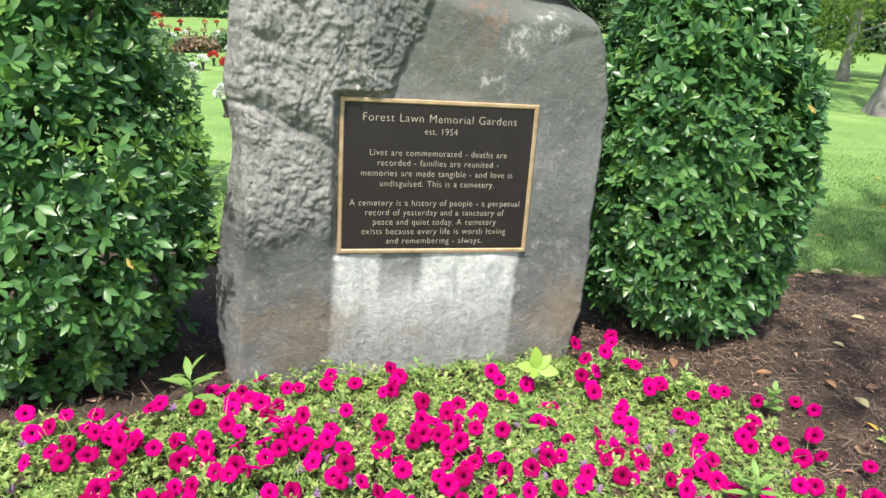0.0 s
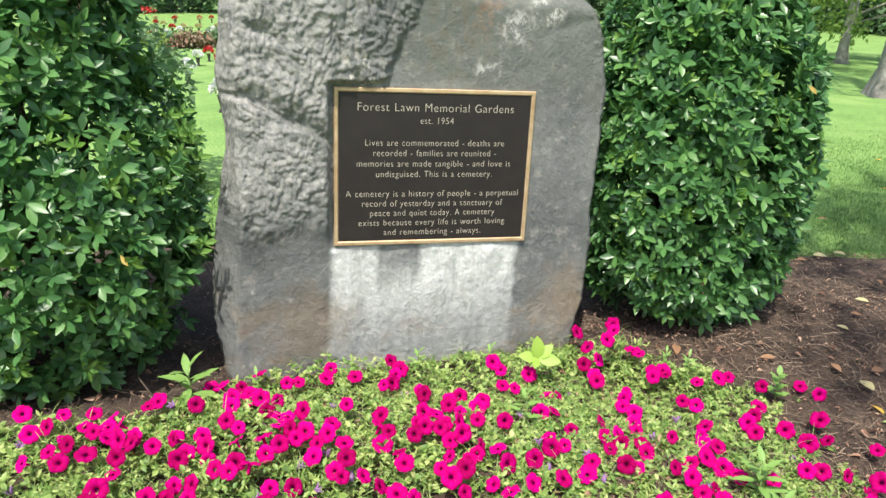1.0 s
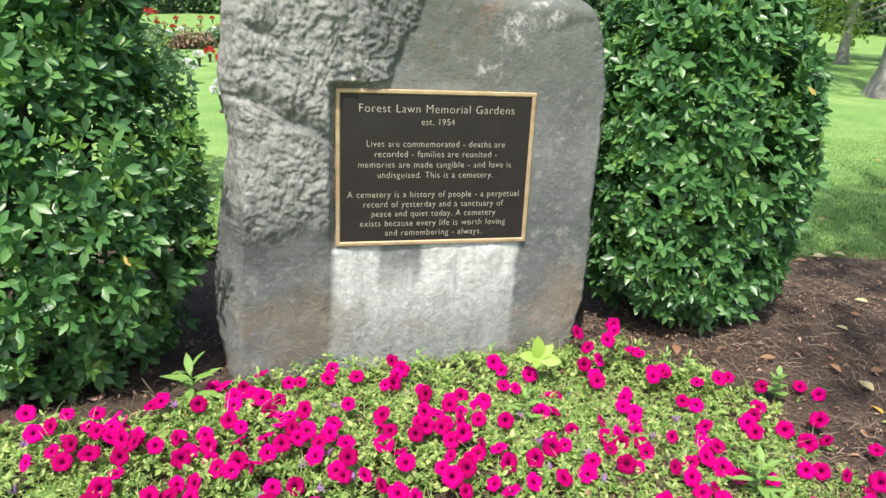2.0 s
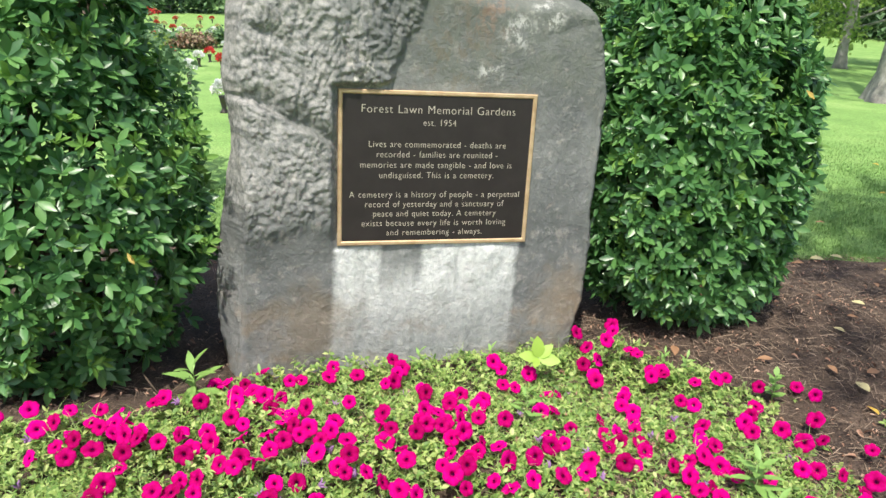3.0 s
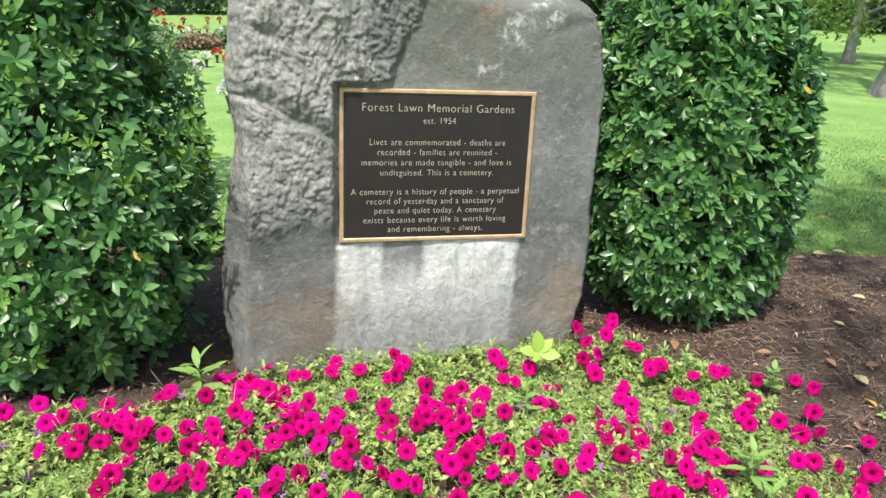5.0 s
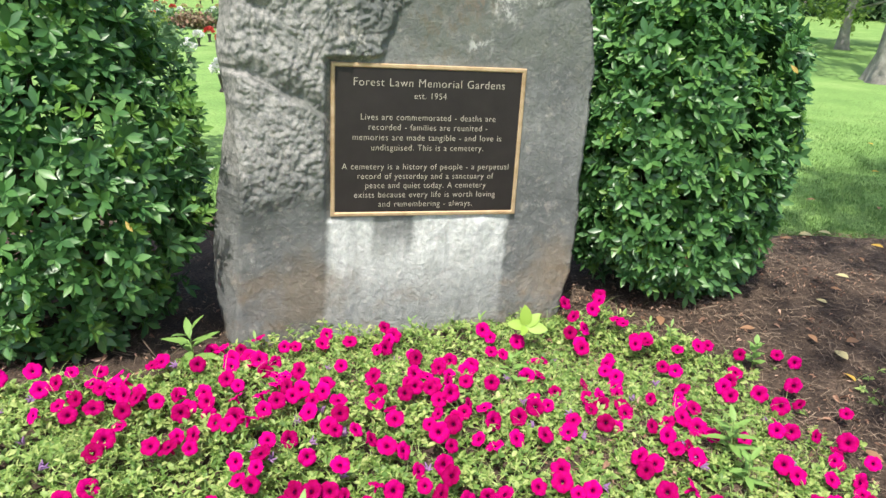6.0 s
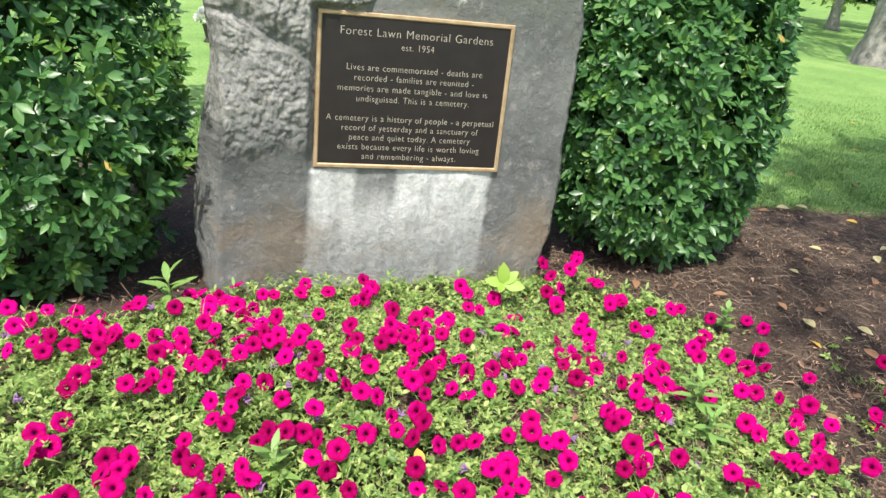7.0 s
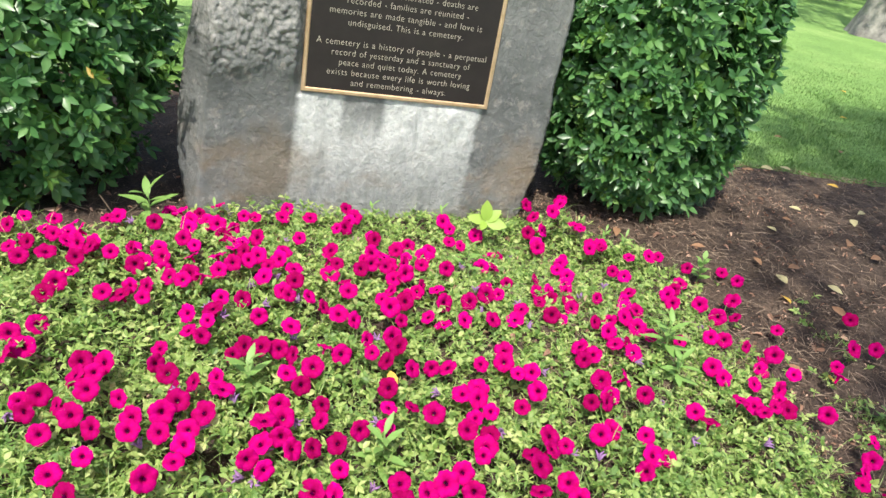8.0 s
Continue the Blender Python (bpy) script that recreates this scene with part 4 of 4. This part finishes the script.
WEEDS = ((-0.24, 1.17, 0.17, 14, 1.0), (1.00, 1.61, 0.15, 13, 0.95), (0.14, 1.01, 0.15, 12, 0.9), (-0.84, 2.02, 0.15, 9, 1.35),
         (1.02, 1.50, 0.13, 10, 0.85), (0.34, 1.92, 0.15, 9, 0.7), (-0.05, 2.36, 0.12, 9, 0.6), (0.24, 2.42, 0.12, 9, 0.6),
         (1.02, 2.36, 0.12, 12, 0.55), (-0.63, 2.12, 0.10, 7, 0.6), (-0.31, 2.2, 0.12, 8, 0.55), (0.95, 2.42, 0.10, 12, 0.5))
for k, (x, y, h, n, sc) in enumerate(WEEDS):
    build_weed(x, y, h, n, 1.2 * sc, "pointed-leaved green weed growing among the petunias", seed=k)
build_weed(1.30, 2.20, 0.14, 12, 0.55, "small round-leaved green sapling at the bed's edge", LIME_LEAF, M_WEED, "sapling", 40)
build_weed(1.78, 1.55, 0.06, 12, 0.5, "low green weed on the mulch", WEED_LEAF, M_WEED, "weed", 41)
build_weed(1.72, 1.30, 0.07, 14, 0.5, "low green weed on the mulch", WEED_LEAF, M_WEED, "weed", 42)

# ---- mulch litter ----


def in_mulch(x, y):
    return 0.3 < y < bed_edge(x) - 0.02


def build_straw():
    needle = ([(-0.0011, 0, 0), (0.0011, 0, 0), (0.0011, 0.05, 0.004), (-0.0011, 0.05, 0.004), (0.0008, 0.1, 0.001), (-0.0008, 0.1, 0.001)],
              [(0, 1, 2, 3), (3, 2, 4, 5)])
    mats = []
    while len(mats) < 60000:
        x, y = rng.uniform(-2.4, 4.2), rng.uniform(0.4, 4.0)
        if not in_mulch(x, y) or (x < 0.6 and y < 1.7) or (rng.random() < 0.75 and x < 0.6):
            continue
        a = rng.uniform(0, 6.28)
        sc = rng.uniform(0.1, 0.6) if rng.random() < 0.9 else rng.uniform(0.6, 0.9)
        m = Matrix.Translation((x, y, ground_z(x, y) + 0.018 + rng.uniform(0, 0.014))) @ frame_of(
            (math.cos(a), math.sin(a), rng.gauss(0, 0.12)), (0, 0, 1), rng.uniform(-0.8, 0.8))
        mats.append(m @ Matrix.Diagonal((rng.uniform(0.5, 1.4), sc, sc, 1)))
    tagged(new("pine_straw", scattered("pine_straw", needle, mats, M_STRAW)), "brown pine straw strewn over the mulch", "straw", kind="stuff")
    chip = leaf_shape(0.032, 0.017, 0.5, 0.5, ((0.0, 0.3), (0.3, 0.9), (0.7, 0.8)))
    mats = []
    while len(mats) < 5200:
        x, y = rng.uniform(-2.2, 4.0), rng.uniform(0.5, 3.9)
        heap = smooth01(fbm(x * 2.2, y * 2.2, 8, 2), 0.0, 0.4)
        edge = 1 - smooth01(abs(x - 1.62), 0.05, 0.3) if y < 2.2 else 1 - smooth01(math.hypot(x - 1.05, y - 2.6), 0.1, 0.4)
        if not in_mulch(x, y) or rng.random() > 0.12 + heap + 0.9 * edge:
            continue
        a = rng.uniform(0, 6.28)
        sc = rng.uniform(0.25, 0.6) if rng.random() < 0.9 else rng.uniform(0.7, 1.1)
        mats.append(Matrix.Translation((x, y, ground_z(x, y) + 0.030)) @ frame_of((math.cos(a), math.sin(a), rng.gauss(0, 0.25)), (0, 0, 1),
                    rng.gauss(0, 0.7)) @ Matrix.Diagonal((sc, sc, sc, 1)))
    tagged(new("leaf_litter", scattered("leaf_litter", chip, mats, M_LITTER)), "curled brown leaf scraps on the mulch", "litter", kind="stuff")


build_straw()

FALLEN = leaf_shape(0.066, 0.032, 0.18, 0.15, ((0.0, 0.08), (0.2, 0.7), (0.45, 1.0), (0.75, 0.7)))
fallen_kinds = {"yellow": (M_YELLOW, "bright yellow fallen leaf lying on the mulch"),
                "pale": (M_PALE, "pale straw-coloured fallen leaf lying on the mulch"),
                "tan": (M_TAN, "curled rust-brown fallen leaf lying on the mulch")}
FALLS = (("yellow", 1.67, 2.13, 1.0), ("yellow", 1.65, 1.75, 0.8), ("pale", 1.70, 2.26, 1.2), ("pale", 1.89, 2.29, 1.0), ("pale", 2.31, 2.96, 1.2),
         ("pale", 2.05, 2.98, 0.9), ("pale", 1.81, 2.69, 0.8), ("tan", 1.61, 2.42, 0.9), ("yellow", 2.56, 3.58, 1.0), ("tan", 2.13, 2.64, 1.3),
         ("tan", 1.53, 1.77, 1.0), ("pale", 2.18, 3.80, 1.3), ("tan", 2.10, 3.70, 1.0), ("pale", 2.38, 3.82, 1.1), ("tan", 2.2, 2.55, 1.1),
         ("tan", 1.40, 2.45, 0.9), ("tan", 1.05, 2.62, 1.2), ("pale", 1.55, 3.0, 0.7), ("tan", 1.95, 1.95, 1.0), ("pale", 2.0, 1.8, 0.8),
         ("tan", 1.85, 2.15, 1.2), ("tan", 1.75, 2.38, 1.0), ("pale", 2.45, 3.1, 0.9), ("tan", 2.3, 3.35, 0.8), ("tan", 1.9, 2.85, 0.7))
for k, (kind, x, y, sc) in enumerate(FALLS):
    mat, label = fallen_kinds[kind]
    ob = tagged(new("fallen_leaf", scattered("fallen_leaf", FALLEN, [Matrix.Diagonal((sc, sc, sc, 1))], mat, True)), label, "leaf", "fallen leaves")
    a = rng.uniform(0, 6.28)
    ob.matrix_basis = Matrix.Translation((x, y, ground_z(x, y) + 0.036)) @ frame_of((math.cos(a), math.sin(a), 0.08), (rng.gauss(0, 0.2), -0.25, 1))
ob = tagged(new("fallen_leaf", scattered("fallen_leaf", FALLEN, [Matrix.Identity(4)], M_YELLOW, True)),
            "curled yellow leaf caught among the petunias", "leaf", "fallen leaves")
ob.matrix_basis = Matrix.Translation((0.13, 1.26, bloom_level(0.1, 1.25) + 0.005)) @ frame_of((0.25, -0.8, -0.25), (0, -0.5, 1))

# dead twig at the foot of the shrub
bm = bmesh.new()
tube(bm, [(-1.02, 1.93, 0.02), (-0.93, 1.96, 0.05), (-0.86, 2.04, 0.10)], [0.004, 0.004, 0.002], 6)
tube(bm, [(-0.93, 1.96, 0.05), (-1.0, 2.0, 0.11), (-1.04, 2.06, 0.09)], [0.003, 0.003, 0.0015], 6)
tagged(new("dead_twig", done(bm, "dead_twig", M_TWIG)), "bare grey twig lying below the shrub", "twig")

# ---- lawn blades ----


def build_grass():
    blade = ([(-0.0022, 0, 0), (0.0022, 0, 0), (0.0017, 0.008, 0.018), (-0.0017, 0.008, 0.018), (0, 0.026, 0.026)], [(0, 1, 2, 3), (3, 2, 4)])
    mats = []
    while len(mats) < 110000:
        if rng.random() < 0.88:
            x, y = rng.uniform(1.2, 6.6), 3.8 + 7.0 * rng.random() ** 1.7
        else:
            x, y = rng.uniform(-3.6, -0.6), rng.uniform(3.8, 5.0)
        if y < bed_edge(x) - 0.02 + 0.06 * noise.noise(Vector((x * 5, y * 5, 0))) or rng.random() < smooth01(y, 5.5, 10.8):
            continue
        tuft = 0.75 + 0.5 * smooth01(fbm(x * 3.1, y * 3.1, 5.0, 3), -0.4, 0.4)
        sc = rng.uniform(0.55, 1.05) * tuft * (1 - 0.45 * smooth01(y, 5.0, 9.0))
        if y < bed_edge(x) + 0.12:
            sc *= 1.35
        a = rng.uniform(0, 6.28)
        m = Matrix.Translation((x, y, ground_z(x, y) - 0.021)) @ Matrix.Rotation(a, 4, "Z") @ Matrix.Rotation(rng.gauss(0, 0.6), 4, "X")
        mats.append(m @ Matrix.Diagonal((sc * 1.5, sc, sc, 1)))
    tagged(new("grass", scattered("grass", blade, mats, M_BLADE)), "short green lawn grass", "grass", kind="stuff")


build_grass()
for k, (x, y) in enumerate(((3.4, 5.3), (2.95, 4.35), (4.0, 6.4), (2.6, 4.5))):
    ob = tagged(new("fallen_leaf", scattered("fallen_leaf", FALLEN, [Matrix.Identity(4)], M_TAN if k % 2 else M_YELLOW, True)),
                "dry fallen leaf lying on the lawn", "leaf", "fallen leaves")
    ob.matrix_basis = Matrix.Translation((x, y, ground_z(x, y) + 0.035)) @ frame_of((math.cos(k), math.sin(k), 0.1))

# ---- trees ----
TREE_LEAF = leaf_shape(0.16, 0.10, 0.1, 0.2, ((0.0, 0.1), (0.4, 1.0)))


def crown_mats(r2, clumps, per, size):
    """Leaf poses round clump centres given as (x, y, z, radius)."""
    mats = []
    for cx, cy, cz, cr in clumps:
        for _ in range(per):
            v = Vector((r2.gauss(0, 1), r2.gauss(0, 1), r2.gauss(0, 0.7)))
            v *= cr * r2.uniform(0.5, 1.0) / max(0.3, v.length)
            d = Vector((r2.gauss(0, 1), r2.gauss(0, 1), r2.gauss(-0.3, 0.6)))
            sc = size * r2.uniform(0.6, 1.3)
            m = Matrix.Translation((cx + v.x, cy + v.y, cz + v.z)) @ frame_of(d, (r2.gauss(0, 0.4), r2.gauss(0, 0.4), 1))
            mats.append(m @ Matrix.Diagonal((sc, sc, sc, 1)))
    return mats


def build_tree(x, y, girth, height, clear, spread, seed, label, mat, clump_count=60, per=70, size=1.0, flare=1.9, lean=0.0, low=0.0):
    r2 = random.Random(seed)
    tree = tagged(new("tree"), label, "tree")
    tree.matrix_basis = pose(x, y, ground_z(x, y) - 0.03)
    bm = bmesh.new()
    pts, radii = [], []
    for k in range(10):
        t = k / 9
        z = height * 0.75 * t ** 1.6
        pts.append((lean * z + 0.1 * math.sin(3 * t + seed), 0.08 * math.sin(2 * t), z - 0.1))
        radii.append(girth * ((flare - 1) * math.exp(-z / 0.22) + 1 - 0.75 * t))
    tube(bm, pts, radii, 14)
    for v in bm.verts:
        a = math.atan2(v.co.y, v.co.x)
        k = 1 + 0.16 * math.sin(5 * a + seed) * math.exp(-max(0, v.co.z) / 0.3) + 0.05 * noise.noise(v.co * 3)
        v.co.x *= k
        v.co.y *= k
    part("trunk", done(bm, "trunk", M_BARK), tree, "rough grey-brown bark")
    clumps = []
    for k in range(clump_count):
        a = r2.uniform(0, 6.28)
        t = r2.random()
        z = clear + (height - clear) * t
        reach = spread * math.sqrt(max(0.05, 1 - (2 * t - 0.75) ** 2 / 1.7)) * r2.uniform(0.35, 1.0)
        clumps.append((reach * math.cos(a), reach * math.sin(a), z - low * reach / spread, spread * r2.uniform(0.12, 0.24)))
    for k in range(9):
        cx, cy, cz, cr = clumps[k * 3 % clump_count]
        bm = bmesh.new()
        z0 = min(cz * 0.7, clear * 1.1)
        tube(bm, [(lean * z0, 0, z0), (cx * 0.5, cy * 0.5, (z0 + cz) / 2 + 0.2), (cx, cy, cz)], [girth * 0.25, girth * 0.13, girth * 0.04], 7)
        part("limb", done(bm, "limb", M_BARK), tree)
    part("crown", scattered("crown", TREE_LEAF, crown_mats(r2, clumps, per, size), mat), tree, "green leaves in loose clumps", kind="stuff")
    return tree


build_tree(7.15, 11.75, 0.31, 8.5, 4.6, 2.9, 3, "mature shade tree with a flared grey trunk on the lawn", M_TREE, 70, 110, 0.7, 1.9, 0.03)
build_tree(9.65, 18.3, 0.15, 7.0, 1.6, 3.4, 4, "smaller shade tree with drooping green branches on the lawn", M_TREE, 100, 130, 0.85, 1.5, 0.01, 1.0)
# added out of view, to drop dappled shade on the right mulch and lawn
build_tree(3.3, -2.0, 0.24, 14.0, 9.0, 3.1, 6, "unseen tall shade tree added on the lawn before the bed", M_TREE, 110, 90, 1.15)

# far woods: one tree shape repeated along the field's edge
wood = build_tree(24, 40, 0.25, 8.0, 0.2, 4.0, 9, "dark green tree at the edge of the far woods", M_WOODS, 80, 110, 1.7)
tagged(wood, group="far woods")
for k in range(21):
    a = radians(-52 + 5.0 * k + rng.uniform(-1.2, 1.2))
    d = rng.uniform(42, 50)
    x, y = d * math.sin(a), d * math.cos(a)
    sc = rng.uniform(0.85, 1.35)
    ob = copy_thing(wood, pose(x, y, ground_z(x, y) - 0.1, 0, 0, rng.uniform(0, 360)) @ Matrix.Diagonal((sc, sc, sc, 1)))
# ---- cemetery field ----


def blossom_mats(r2, n, r, size):
    mats = []
    for _ in range(n):
        v = Vector((r2.gauss(0, 1), r2.gauss(0, 1), abs(r2.gauss(0, 0.9)))).normalized() * r * r2.uniform(0.6, 1.0)
        mats.append(Matrix.Translation(v) @ frame_of(v, (0, 0, 1), r2.uniform(0, 3)) @ Matrix.Diagonal((size, size, size, 1)))
    return mats


BLOOM = leaf_shape(0.06, 0.06, 0.3, 0.2, ((0.0, 0.3), (0.5, 1.0)))


def build_vase(x, y, mat, label, seed, scale=1.0):
    r2 = random.Random(seed)
    vase = tagged(new("grave_vase"), label, "vase", "grave vases")
    vase.matrix_basis = pose(x, y, ground_z(x, y) - 0.02) @ Matrix.Diagonal((scale, scale, scale, 1))
    bm = bmesh.new()
    tube(bm, [(0, 0, 0), (0, 0, 0.02), (0, 0, 0.05), (0, 0, 0.16), (0, 0, 0.2)], [0.05, 0.045, 0.025, 0.045, 0.055], 12)
    part("vase_body", done(bm, "vase_body", M_VASE), vase, "dark bronze vase")
    part("bouquet", scattered("bouquet", BLOOM, [Matrix.Translation((0, 0, 0.24)) @ m for m in blossom_mats(r2, 170, 0.12, 0.8)], mat), vase,
         "round bunch of artificial flowers", kind="stuff")
    part("greenery", scattered("greenery", BLOOM, [Matrix.Translation((0, 0, 0.2)) @ m for m in blossom_mats(r2, 16, 0.11, 1.0)], M_WEED), vase, kind="stuff")


for k, (x, y, mat, word) in enumerate(((-2.79, 8.25, M_WHITE, "white"), (-4.17, 10.8, M_WHITE, "white"), (-4.97, 13.4, M_WHITE, "white"),
                                      (-5.08, 14.3, M_RED, "red"), (-4.25, 12.6, M_RED, "red"), (-5.4, 16.3, M_WHITE, "white"),
                                      (-5.9, 14.4, M_RED, "red"), (-4.4, 13.0, M_RED, "red"))):
    build_vase(x, y, mat, "bronze grave vase holding " + word + " flowers on the lawn", k, (1.05, 1.0)[k] if k < 2 else 0.8)
for k in range(26):
    a = radians(-24 + 8.5 * rng.random())
    d = rng.uniform(19, 34)
    build_vase(d * math.sin(a), d * math.cos(a), rng.choice((M_WHITE, M_WHITE, M_RED, M_PALE)), "grave vase with coloured flowers on the far lawn",
               50 + k, 0.8)


def build_row_shrub(x, y, h, mat, label, seed):
    r2 = random.Random(seed)
    shrub = tagged(new("garden_shrub"), label, "shrub", "garden shrubs across the lawn")
    shrub.matrix_basis = pose(x, y, ground_z(x, y) - 0.03)
    bm = bmesh.new()
    for k in range(4):
        tube(bm, [(0, 0, 0), (0.1 * math.cos(k * 1.6), 0.1 * math.sin(k * 1.6), h * 0.5)], [0.02, 0.01], 5)
    part("branch", done(bm, "branch", M_TWIG), shrub)
    cl = [(r2.gauss(0, 0.2), r2.gauss(0, 0.2), h * r2.uniform(0.25, 0.9), 0.22) for _ in range(9)]
    part("foliage", scattered("foliage", BLOOM, crown_mats(r2, cl, 45, 1.5), mat), shrub, kind="stuff")


for k in range(12):
    x, y = -8.6 + 0.42 * k, 18.0 + rng.uniform(-0.5, 0.5)
    red = k in (4, 5, 8)
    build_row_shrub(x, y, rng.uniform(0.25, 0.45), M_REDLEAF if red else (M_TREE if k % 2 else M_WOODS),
                    "red-leaved garden shrub in a row" if red else "green garden shrub in a row", 80 + k)

# red crape blossom standing behind the shrub
crape = tagged(new("crape_myrtle"), "red-flowering crape myrtle behind the laurel shrub", "shrub")
crape.matrix_basis = pose(-2.26, 4.6, ground_z(-2.26, 4.6) - 0.02)
for k in range(5):
    bm = bmesh.new()
    a = 1.3 * k
    tube(bm, [(0.03 * math.cos(a), 0.03 * math.sin(a), 0), (0.1 * math.cos(a), 0.1 * math.sin(a), 0.8), (0.3 * math.cos(a), 0.3 * math.sin(a), 1.5)],
         [0.02, 0.015, 0.006], 6)
    part("stem", done(bm, "stem", M_TWIG), crape)
r3 = random.Random(3)
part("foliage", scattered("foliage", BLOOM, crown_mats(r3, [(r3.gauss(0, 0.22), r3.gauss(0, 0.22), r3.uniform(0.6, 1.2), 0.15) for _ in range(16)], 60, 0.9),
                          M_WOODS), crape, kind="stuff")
part("blossom", scattered("blossom", BLOOM, crown_mats(r3, [(0.34, -0.05, 1.30, 0.035), (0.2, 0.1, 1.42, 0.04)], 26, 0.4),
                          M_RED), crape, "red blossom clusters", kind="stuff")
